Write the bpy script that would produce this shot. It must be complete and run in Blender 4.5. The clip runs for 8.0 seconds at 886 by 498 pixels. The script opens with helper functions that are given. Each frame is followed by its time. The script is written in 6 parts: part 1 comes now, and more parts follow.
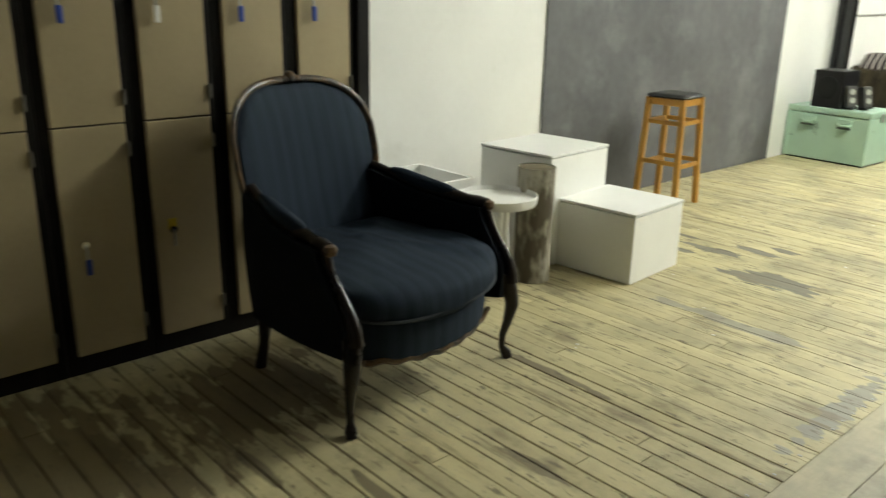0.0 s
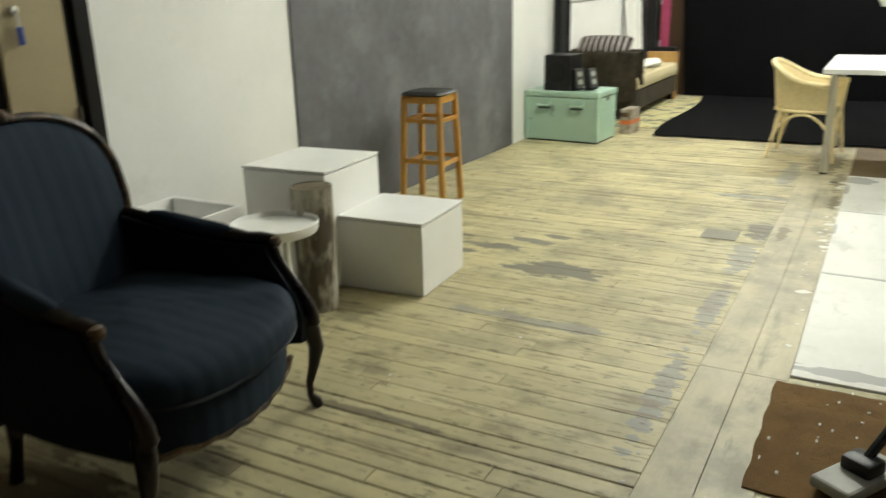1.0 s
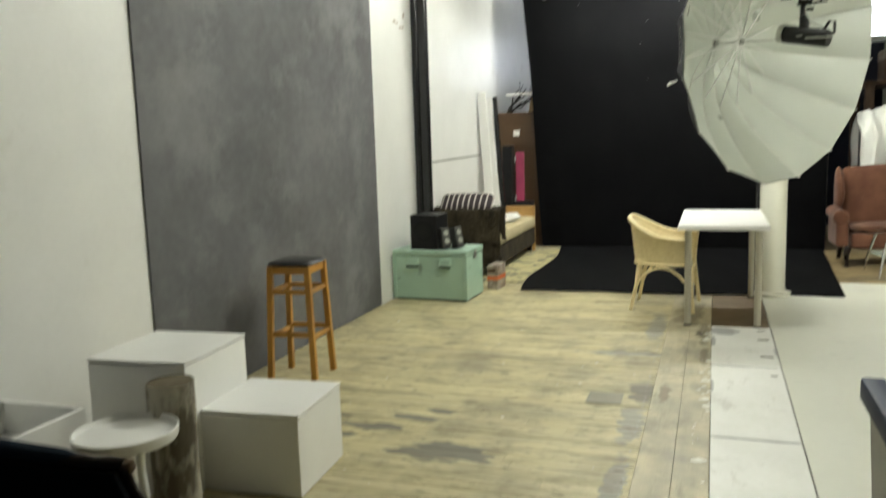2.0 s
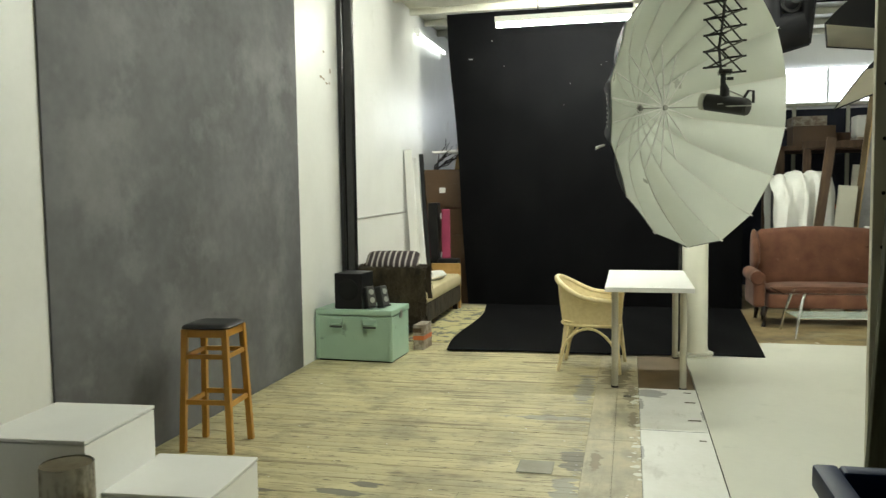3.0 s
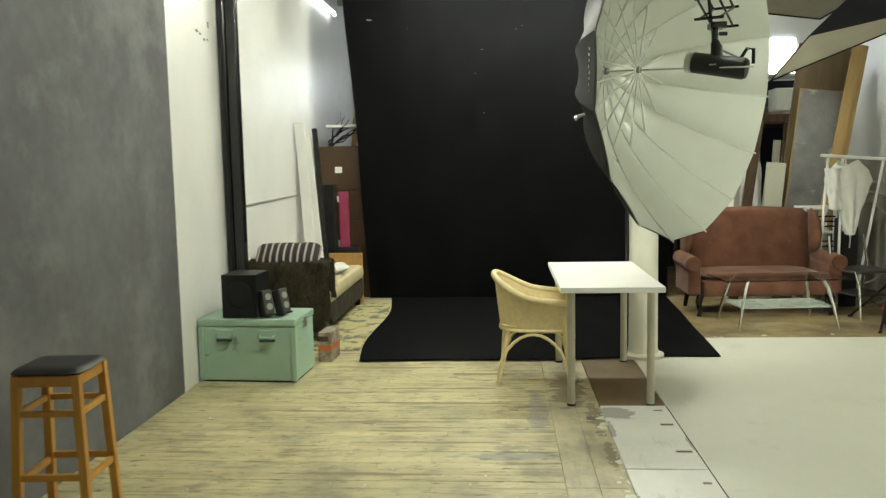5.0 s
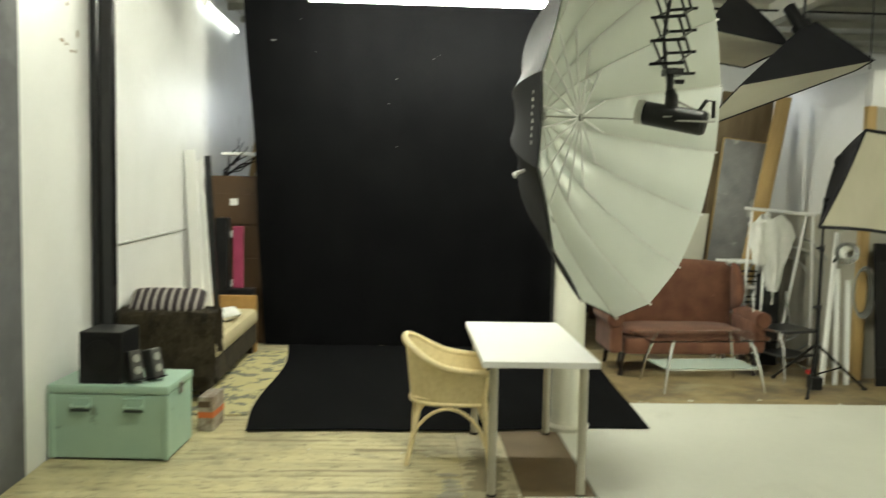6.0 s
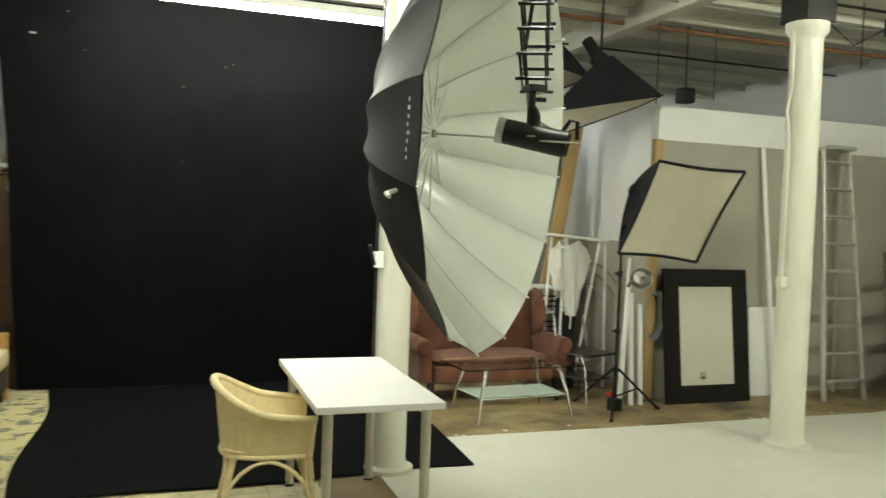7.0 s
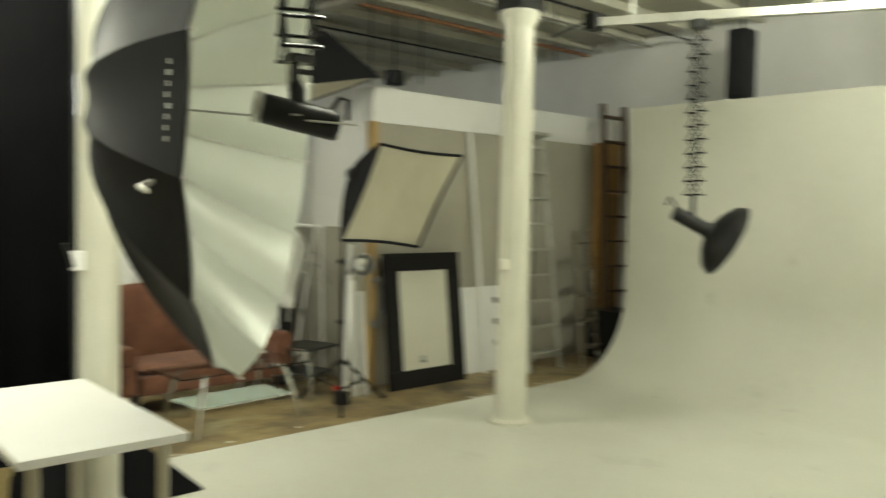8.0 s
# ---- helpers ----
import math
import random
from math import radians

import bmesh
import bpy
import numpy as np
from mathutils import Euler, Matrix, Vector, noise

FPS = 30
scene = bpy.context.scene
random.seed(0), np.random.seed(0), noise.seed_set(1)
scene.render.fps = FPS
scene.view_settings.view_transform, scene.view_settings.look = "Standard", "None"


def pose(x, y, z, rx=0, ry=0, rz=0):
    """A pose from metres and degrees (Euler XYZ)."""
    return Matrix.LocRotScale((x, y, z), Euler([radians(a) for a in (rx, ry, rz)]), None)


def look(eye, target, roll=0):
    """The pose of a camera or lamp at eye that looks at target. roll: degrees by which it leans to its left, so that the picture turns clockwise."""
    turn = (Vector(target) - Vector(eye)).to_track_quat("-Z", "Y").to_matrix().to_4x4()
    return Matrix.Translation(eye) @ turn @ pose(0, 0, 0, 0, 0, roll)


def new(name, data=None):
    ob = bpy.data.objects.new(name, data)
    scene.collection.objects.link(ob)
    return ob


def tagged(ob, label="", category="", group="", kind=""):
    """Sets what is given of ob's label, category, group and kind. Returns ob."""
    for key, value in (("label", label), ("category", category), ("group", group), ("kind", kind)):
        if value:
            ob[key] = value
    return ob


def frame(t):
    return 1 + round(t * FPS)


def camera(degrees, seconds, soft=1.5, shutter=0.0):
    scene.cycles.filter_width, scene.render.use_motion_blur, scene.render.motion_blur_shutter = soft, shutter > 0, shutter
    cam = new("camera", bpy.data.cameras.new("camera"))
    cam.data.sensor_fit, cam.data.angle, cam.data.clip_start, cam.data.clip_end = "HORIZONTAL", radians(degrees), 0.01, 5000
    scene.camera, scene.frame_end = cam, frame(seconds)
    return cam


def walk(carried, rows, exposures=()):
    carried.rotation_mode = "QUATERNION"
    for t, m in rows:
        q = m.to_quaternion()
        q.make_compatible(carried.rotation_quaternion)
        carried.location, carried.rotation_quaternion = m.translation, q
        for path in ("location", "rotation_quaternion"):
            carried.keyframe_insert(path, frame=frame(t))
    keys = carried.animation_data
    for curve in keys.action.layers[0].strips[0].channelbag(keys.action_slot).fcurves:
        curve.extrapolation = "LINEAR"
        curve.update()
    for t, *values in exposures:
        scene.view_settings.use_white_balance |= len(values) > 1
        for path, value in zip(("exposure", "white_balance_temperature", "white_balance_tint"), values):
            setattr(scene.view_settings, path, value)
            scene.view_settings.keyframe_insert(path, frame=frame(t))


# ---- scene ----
cam = camera(57.7, 8.0, 1.3, 0.5)
PATH = [
    (0, (0.167, 0.072, 1.31), (1.447, 1.483, 0.702), 1.2),
    (0.5, (0.28, 0.225, 1.283), (1.74, 1.442, 0.659), 0.7),
    (1, (0.308, 0.397, 1.326), (1.971, 1.324, 0.713), -1.5),
    (1.5, (0.429, 0.543, 1.342), (2.202, 1.312, 0.827), -2.4),
    (2, (0.517, 0.581, 1.421), (2.394, 1.217, 1.148), -1.8),
    (2.2, (0.54, 0.587, 1.436), (2.435, 1.1955, 1.2426), -1.6),
    (3.5, (0.783, 0.727, 1.464), (2.741, 1.097, 1.292), -0.7),
    (4, (1.025, 0.866, 1.477), (2.996, 1.158, 1.295), -1.0),
    (5.5, (2.075, 1.225, 1.514), (4.065, 1.281, 1.314), -0.3),
    (6, (2.412, 1.222, 1.627), (4.405, 1.132, 1.479), 1.2),
    (6.5, (2.675, 1.378, 1.606), (4.637, 0.998, 1.541), 2.2),
    (7, (2.923, 1.487, 1.615), (4.811, 0.831, 1.541), 2.1),
    (7.5, (3.245, 1.53, 1.619), (5.046, 0.663, 1.546), 1.6),
    (8, (3.484, 1.56, 1.651), (4.973, 0.229, 1.552), 1.2),
]
walk(cam, [(t, look(eye, target, roll)) for t, eye, target, roll in PATH],
     [(0.0, 0.80, 6350, 13), (0.5, 0.74, 6350, 13), (1.0, 0.50, 6350, 14), (1.5, 0.18, 6350, 14), (2.0, 0.10, 6350, 14), (3.5, 0.0, 6500, 8),
      (5.5, 0.02, 6620, 8), (6.5, 0.04, 6650, 8), (7.5, 0.0, 6750, 8), (8.0, -0.16, 6900, 7)])

# ---- world and exposure ----
world = bpy.data.worlds.new("World")
scene.world = world
world.use_nodes = True
wn = world.node_tree.nodes
wn["Background"].inputs[0].default_value = (0.55, 0.62, 0.75, 1)
wn["Background"].inputs[1].default_value = 0.15
TUBE_POWER = 305.0


# ---- materials ----
def material(name, a, b=None, rough=0.6, metal=0.0, scale=6.0, fine=60.0, bump=0.15, spread=0.5, stretch=(1, 1, 1),
             stain=None, stain_scale=1.5, stain_at=(0.55, 0.7), per_object=0.0, coat=0.0, sheen=0.0, transmission=0.0, depth=0.004, spec=0.5):
    """Two-scale procedural surface: colours a and b by coarse and fine noise, an optional stain colour, and bump."""
    b = b or tuple(c * 0.8 for c in a)
    m = bpy.data.materials.new(name)
    m.use_nodes = True
    nt = m.node_tree
    n, link = nt.nodes, nt.links.new
    bsdf = n["Principled BSDF"]
    tc = n.new("ShaderNodeTexCoord")
    mp = n.new("ShaderNodeMapping")
    mp.inputs["Scale"].default_value = stretch
    link(tc.outputs["Object"], mp.inputs["Vector"])
    info = n.new("ShaderNodeObjectInfo")
    shift = n.new("ShaderNodeVectorMath")
    shift.operation = "MULTIPLY_ADD"
    comb = n.new("ShaderNodeCombineXYZ")
    for k in range(3):
        link(info.outputs["Random"], comb.inputs[k])
    shift.inputs[1].default_value = (37.0, 53.0, 19.0) if per_object else (0, 0, 0)
    link(comb.outputs[0], shift.inputs[0])
    link(mp.outputs[0], shift.inputs[2])
    vec = shift.outputs[0]
    n1 = n.new("ShaderNodeTexNoise")
    n1.inputs["Scale"].default_value, n1.inputs["Detail"].default_value = scale, 6
    n2 = n.new("ShaderNodeTexNoise")
    n2.inputs["Scale"].default_value, n2.inputs["Detail"].default_value = fine, 3
    link(vec, n1.inputs["Vector"])
    link(vec, n2.inputs["Vector"])
    add = n.new("ShaderNodeMath")
    add.operation = "MULTIPLY_ADD"
    add.inputs[1].default_value = 0.35
    link(n2.outputs["Fac"], add.inputs[0])
    link(n1.outputs["Fac"], add.inputs[2])
    ramp = n.new("ShaderNodeMapRange")
    ramp.inputs["From Min"].default_value = 0.675 - spread * 0.4
    ramp.inputs["From Max"].default_value = 0.675 + spread * 0.4
    link(add.outputs[0], ramp.inputs["Value"])
    mix = n.new("ShaderNodeMix")
    mix.data_type = "RGBA"
    mix.inputs["A"].default_value, mix.inputs["B"].default_value = (*a, 1), (*b, 1)
    link(ramp.outputs[0], mix.inputs["Factor"])
    col = mix.outputs["Result"]
    if per_object:
        hsv = n.new("ShaderNodeHueSaturation")
        mr = n.new("ShaderNodeMapRange")
        mr.inputs["To Min"].default_value, mr.inputs["To Max"].default_value = 1 - per_object, 1 + per_object
        link(info.outputs["Random"], mr.inputs["Value"])
        link(mr.outputs[0], hsv.inputs["Value"])
        link(col, hsv.inputs["Color"])
        col = hsv.outputs[0]
    if stain:
        n3 = n.new("ShaderNodeTexNoise")
        n3.inputs["Scale"].default_value, n3.inputs["Detail"].default_value, n3.inputs["Roughness"].default_value = stain_scale, 8, 0.65
        pos = n.new("ShaderNodeNewGeometry")
        link(pos.outputs["Position"], n3.inputs["Vector"])
        r3 = n.new("ShaderNodeMapRange")
        r3.inputs["From Min"].default_value, r3.inputs["From Max"].default_value = stain_at
        link(n3.outputs["Fac"], r3.inputs["Value"])
        mx = n.new("ShaderNodeMix")
        mx.data_type = "RGBA"
        mx.inputs["B"].default_value = (*stain, 1)
        link(r3.outputs[0], mx.inputs["Factor"])
        link(col, mx.inputs["A"])
        col = mx.outputs["Result"]
    link(col, bsdf.inputs["Base Color"])
    rr = n.new("ShaderNodeMapRange")
    rr.inputs["To Min"].default_value, rr.inputs["To Max"].default_value = max(0.02, rough - 0.08), min(1, rough + 0.1)
    link(n1.outputs["Fac"], rr.inputs["Value"])
    link(rr.outputs[0], bsdf.inputs["Roughness"])
    bsdf.inputs["Metallic"].default_value = metal
    bsdf.inputs["Specular IOR Level"].default_value = spec
    bsdf.inputs["Coat Weight"].default_value = coat
    bsdf.inputs["Sheen Weight"].default_value = sheen
    bsdf.inputs["Transmission Weight"].default_value = transmission
    if bump:
        bp = n.new("ShaderNodeBump")
        bp.inputs["Strength"].default_value, bp.inputs["Distance"].default_value = bump, depth
        link(add.outputs[0], bp.inputs["Height"])
        link(bp.outputs[0], bsdf.inputs["Normal"])
    return m


def glowing(name, colour, strength):
    m = bpy.data.materials.new(name)
    m.use_nodes = True
    bsdf = m.node_tree.nodes["Principled BSDF"]
    bsdf.inputs["Base Color"].default_value = (0.8, 0.8, 0.8, 1)
    bsdf.inputs["Emission Color"].default_value = (*colour, 1)
    bsdf.inputs["Emission Strength"].default_value = strength
    return m


def glass_material(name, colour=(0.9, 0.95, 0.93), rough=0.02):
    m = bpy.data.materials.new(name)
    m.use_nodes = True
    bsdf = m.node_tree.nodes["Principled BSDF"]
    bsdf.inputs["Base Color"].default_value = (*colour, 1)
    bsdf.inputs["Transmission Weight"].default_value = 1.0
    bsdf.inputs["Roughness"].default_value = rough
    bsdf.inputs["IOR"].default_value = 1.45
    return m


def paint_blobs(m, blobs, colour):
    """Blobs with ragged edges at fixed places on the floor, old stains and some painted shade: (x, y, half length x,
    half length y).
    """
    nt = m.node_tree
    n, link = nt.nodes, nt.links.new
    bsdf = n["Principled BSDF"]
    src = bsdf.inputs["Base Color"].links[0].from_socket
    geo = n.new("ShaderNodeNewGeometry")
    nz = n.new("ShaderNodeTexNoise")
    nz.inputs["Scale"].default_value, nz.inputs["Detail"].default_value = 9, 6
    st = n.new("ShaderNodeMapping")
    st.inputs["Scale"].default_value = (2.2, 0.6, 1)
    link(geo.outputs["Position"], st.inputs["Vector"])
    link(st.outputs[0], nz.inputs["Vector"])
    total = None
    for x, y, hx, hy in blobs:
        mp = n.new("ShaderNodeMapping")
        mp.vector_type = "TEXTURE"
        mp.inputs["Location"].default_value, mp.inputs["Scale"].default_value = (x, y, 0), (hx, hy, 1)
        link(geo.outputs["Position"], mp.inputs["Vector"])
        ln = n.new("ShaderNodeVectorMath")
        ln.operation = "LENGTH"
        link(mp.outputs[0], ln.inputs[0])
        ad = n.new("ShaderNodeMath")
        ad.operation = "MULTIPLY_ADD"
        ad.inputs[1].default_value = 2.6
        link(nz.outputs["Fac"], ad.inputs[0])
        link(ln.outputs["Value"], ad.inputs[2])
        mr = n.new("ShaderNodeMapRange")
        mr.inputs["From Min"].default_value, mr.inputs["From Max"].default_value = 2.29, 2.17
        link(ad.outputs[0], mr.inputs["Value"])
        if total is None:
            total = mr.outputs[0]
        else:
            mx = n.new("ShaderNodeMath")
            mx.operation = "MAXIMUM"
            link(total, mx.inputs[0])
            link(mr.outputs[0], mx.inputs[1])
            total = mx.outputs[0]
    sc = n.new("ShaderNodeMath")
    sc.operation = "MULTIPLY"
    sc.inputs[1].default_value = 0.8
    link(total, sc.inputs[0])
    mix = n.new("ShaderNodeMix")
    mix.data_type = "RGBA"
    mix.inputs["B"].default_value = (*colour, 1)
    link(sc.outputs[0], mix.inputs["Factor"])
    link(src, mix.inputs["A"])
    link(mix.outputs["Result"], bsdf.inputs["Base Color"])


def streak_dirt(m, scale, at, colour, share):
    """Ground-in dirt in world space, drawn out by the three scales."""
    nt = m.node_tree
    n, link = nt.nodes, nt.links.new
    bsdf = n["Principled BSDF"]
    src = bsdf.inputs["Base Color"].links[0].from_socket
    geo = n.new("ShaderNodeNewGeometry")
    mp = n.new("ShaderNodeMapping")
    mp.inputs["Scale"].default_value = scale
    nz = n.new("ShaderNodeTexNoise")
    nz.inputs["Scale"].default_value, nz.inputs["Detail"].default_value, nz.inputs["Roughness"].default_value = 1.0, 7, 0.62
    link(geo.outputs["Position"], mp.inputs["Vector"])
    link(mp.outputs[0], nz.inputs["Vector"])
    mr = n.new("ShaderNodeMapRange")
    mr.inputs["From Min"].default_value, mr.inputs["From Max"].default_value = at
    mr.inputs["To Max"].default_value = share
    link(nz.outputs["Fac"], mr.inputs["Value"])
    mix = n.new("ShaderNodeMix")
    mix.data_type = "RGBA"
    mix.inputs["B"].default_value = (*colour, 1)
    link(mr.outputs[0], mix.inputs["Factor"])
    link(src, mix.inputs["A"])
    link(mix.outputs["Result"], bsdf.inputs["Base Color"])


def stripes(m, axis, count, colour, share=0.5):
    """Woven stripes of another colour along an object axis."""
    nt = m.node_tree
    n, link = nt.nodes, nt.links.new
    bsdf = n["Principled BSDF"]
    src = bsdf.inputs["Base Color"].links[0].from_socket
    tc = n.new("ShaderNodeTexCoord")
    sp = n.new("ShaderNodeSeparateXYZ")
    link(tc.outputs["Object"], sp.inputs[0])
    mu = n.new("ShaderNodeMath")
    mu.operation = "MULTIPLY"
    mu.inputs[1].default_value = count * 2 * math.pi
    link(sp.outputs[axis], mu.inputs[0])
    si = n.new("ShaderNodeMath")
    si.operation = "SINE"
    link(mu.outputs[0], si.inputs[0])
    mr = n.new("ShaderNodeMapRange")
    c = 1 - 2 * share
    mr.inputs["From Min"].default_value, mr.inputs["From Max"].default_value = c - 0.25, c + 0.25
    link(si.outputs[0], mr.inputs["Value"])
    mix = n.new("ShaderNodeMix")
    mix.data_type = "RGBA"
    mix.inputs["B"].default_value = (*colour, 1)
    link(mr.outputs[0], mix.inputs["Factor"])
    link(src, mix.inputs["A"])
    link(mix.outputs["Result"], bsdf.inputs["Base Color"])


WHITE_WALL = material("white_wall_paint", (0.82, 0.82, 0.80), (0.77, 0.77, 0.75), 0.40, scale=2.5, fine=30, bump=0.25, stain=(0.6, 0.59, 0.54), stain_at=(0.6, 0.8))
GREY_WALL = material("mottled_grey_paint", (0.082, 0.082, 0.088), (0.145, 0.145, 0.152), 0.75, scale=1.7, fine=14, bump=0.2, spread=0.5, stain=(0.205, 0.205, 0.21), stain_scale=1.5, stain_at=(0.52, 0.74))
streak_dirt(GREY_WALL, (2.2, 1.0, 1.5), (0.52, 0.70), (0.085, 0.085, 0.092), 0.6)
PLANK = material("worn_floor_board", (0.61, 0.55, 0.325), (0.48, 0.42, 0.23), 0.5, scale=3, fine=50, bump=0.3, stretch=(4, 0.6, 1), per_object=0.10, stain=(0.24, 0.21, 0.14), stain_scale=1.6, stain_at=(0.5, 0.78))
paint_blobs(PLANK, [(3.83, 1.74, 0.11, 0.24), (4.08, 2.2, 0.05, 0.18), (4.24, 2.04, 0.04, 0.14), (4.36, 1.92, 0.04, 0.08), (4.92, 0.93, 0.2, 0.07), (4.2, 2.45, 0.03, 0.12), (3.95, 2.3, 0.03, 0.1)], (0.085, 0.088, 0.09))
paint_blobs(PLANK, [(4.4, 0.95, 0.25, 0.07), (3.7, 0.95, 0.3, 0.045), (2.8, 0.96, 0.4, 0.045), (6.5, 0.96, 0.4, 0.07), (5.7, 1.1, 0.06, 0.3), (3.2, 1.6, 0.05, 0.35)], (0.27, 0.265, 0.235))
paint_blobs(PLANK, [(0.85, 2.3, 0.035, 0.09), (1.13, 1.93, 0.025, 0.12), (1.32, 1.6, 0.02, 0.12), (0.98, 2.52, 0.05, 0.05), (1.75, 1.42, 0.02, 0.16), (0.72, 1.95, 0.03, 0.09), (2.25, 1.75, 0.02, 0.25)], (0.13, 0.105, 0.065))
streak_dirt(PLANK, (24.0, 1.5, 1.0), (0.57, 0.645), (0.17, 0.13, 0.065), 0.75)
streak_dirt(PLANK, (6.5, 3.2, 1.0), (0.54, 0.68), (0.15, 0.12, 0.075), 0.65)
streak_dirt(PLANK, (48.0, 9.0, 1.0), (0.58, 0.64), (0.07, 0.05, 0.03), 0.75)
paint_blobs(PLANK, [(6.25, 1.7, 0.018, 0.45), (6.62, 1.6, 0.022, 0.5), (6.95, 1.45, 0.02, 0.45), (7.32, 1.35, 0.03, 0.3), (5.9, 1.5, 0.016, 0.3), (5.45, 1.9, 0.02, 0.4), (6.45, 2.35, 0.02, 0.35), (7.5, 1.9, 0.02, 0.4), (4.6, 2.4, 0.016, 0.35)], (0.21, 0.165, 0.085))
streak_dirt(PLANK, (1.1, 1.6, 1.0), (0.5, 0.68), (0.20, 0.17, 0.11), 0.45)
# broad darkening by lockers and armchair: some dirt, mostly shade painted into the boards
paint_blobs(PLANK, [(0.5, 2.2, 0.55, 0.6), (0.75, 1.6, 0.25, 0.5), (1.35, 2.3, 0.3, 0.3), (1.2, 1.2, 0.12, 0.25)], (0.15, 0.115, 0.06))
SUBFLOOR = material("dark_joint", (0.022, 0.017, 0.011), None, 0.9)
BROWN_FLOOR = material("worn_brown_floor", (0.30, 0.225, 0.11), (0.20, 0.145, 0.07), 0.5, scale=3, fine=30, spread=0.3, stain=(0.09, 0.07, 0.045), stain_scale=2.2, stain_at=(0.48, 0.66))
streak_dirt(BROWN_FLOOR, (3.0, 1.2, 1.0), (0.54, 0.64), (0.40, 0.35, 0.22), 0.6)
CYC_WHITE = material("cyclorama_paint", (0.68, 0.68, 0.60), (0.63, 0.63, 0.555), 0.4, scale=1.2, fine=18, bump=0.08, stain=(0.52, 0.52, 0.45), stain_scale=1.3, stain_at=(0.60, 0.80))
streak_dirt(CYC_WHITE, (3.5, 2.5, 2.5), (0.64, 0.74), (0.40, 0.40, 0.35), 0.35)
SHEET_WHITE = material("scuffed_white_board", (0.78, 0.78, 0.75), (0.70, 0.70, 0.66), 0.45, scale=3, fine=30, bump=0.15, stain=(0.5, 0.49, 0.45), stain_scale=2.6, stain_at=(0.6, 0.8))
paint_blobs(SHEET_WHITE, [(5.1, 0.575, 0.12, 0.012), (6.1, 0.57, 0.14, 0.018), (5.9, 0.192, 0.1, 0.012), (3.2, 0.38, 0.05, 0.22), (3.3, 0.22, 0.10, 0.06), (6.4, 0.5, 0.12, 0.10), (4.3, 0.4, 0.012, 0.25), (5.52, 0.4, 0.012, 0.25)], (0.30, 0.30, 0.30))
streak_dirt(SHEET_WHITE, (3.0, 9.0, 1.0), (0.60, 0.72), (0.42, 0.41, 0.36), 0.6)
CEILING = material("ceiling_paint", (0.62, 0.61, 0.52), (0.50, 0.49, 0.41), 0.6, scale=1.5, fine=12, bump=0.4)
PARTITION = material("raw_plasterboard", (0.42, 0.40, 0.33), (0.37, 0.35, 0.29), 0.8, scale=1.5, fine=20, bump=0.1)
BLACK_CLOTH = material("black_velvet", (0.0028, 0.0028, 0.0034), (0.0045, 0.0045, 0.005), 0.95, scale=3, fine=90, bump=0.2, spec=0.05)
BLACK_PAINT = material("black_gloss_paint", (0.008, 0.008, 0.009), (0.012, 0.012, 0.012), 0.22, scale=5, bump=0.06)
BLACK_PLASTIC = material("black_plastic", (0.009, 0.009, 0.010), (0.013, 0.013, 0.013), 0.4, bump=0.05, spec=0.3)
CREAM_COLUMN = material("cream_gloss_paint", (0.70, 0.69, 0.59), (0.65, 0.64, 0.54), 0.35, scale=4, bump=0.15)
WHITE_PAINT = material("white_box_paint", (0.86, 0.86, 0.84), (0.82, 0.82, 0.80), 0.4, scale=4, bump=0.1)
WHITE_LAMINATE = material("white_laminate", (0.84, 0.84, 0.82), (0.82, 0.82, 0.80), 0.5, scale=3, bump=0.0, spec=0.3)
STEEL = material("brushed_steel", (0.5, 0.5, 0.47), (0.42, 0.42, 0.4), 0.35, metal=0.9, scale=5, fine=120, bump=0.05)
LEG_SILVER = material("silver_painted_steel", (0.52, 0.49, 0.40), (0.44, 0.41, 0.33), 0.35, metal=0.25, scale=5, bump=0.05)
CHROME = material("chrome", (0.75, 0.75, 0.74), (0.7, 0.7, 0.7), 0.12, metal=1.0, bump=0.0)
MINT = material("mint_enamel", (0.40, 0.57, 0.46), (0.36, 0.52, 0.42), 0.4, scale=3, bump=0.1, stain=(0.2, 0.27, 0.22), stain_scale=6, stain_at=(0.66, 0.72))
# dark copy of the mint, for shade in the handle slots
MINT_SHADE = material("shaded_mint", (0.06, 0.085, 0.07), (0.04, 0.055, 0.045), 0.6, bump=0.1)
PINE = material("honey_pine", (0.52, 0.265, 0.04), (0.42, 0.20, 0.028), 0.35, scale=4, fine=40, stretch=(3, 3, 0.4), bump=0.1)
NAVY = material("navy_striped_fabric", (0.013, 0.020, 0.031), (0.022, 0.033, 0.049), 0.8, scale=7, fine=160, stretch=(5, 1, 0.3), bump=0.4, spec=0.1)
stripes(NAVY, 0, 17, (0.021, 0.031, 0.049), 0.4)
DARK_WOOD = material("dark_carved_wood", (0.005, 0.0035, 0.003), (0.014, 0.007, 0.004), 0.28, scale=9, fine=60, bump=0.2, spec=0.3)
UMB_WHITE = material("umbrella_white_fabric", (0.70, 0.73, 0.68), (0.66, 0.69, 0.64), 0.30, metal=0.35, scale=4, fine=200, bump=0.05)
UMB_BLACK = material("umbrella_black_fabric", (0.010, 0.010, 0.012), (0.015, 0.015, 0.018), 0.6, scale=4, fine=200, bump=0.05, spec=0.2)
WICKER = material("cream_lloyd_loom", (0.80, 0.68, 0.40), (0.70, 0.58, 0.32), 0.6, scale=30, fine=160, bump=0.25)
# faint glow added to an unlit batten, lifts the top of the wall
TUBE_DIM = glowing("added_dim_glow", (0.93, 1.0, 0.95), TUBE_POWER * 0.02)
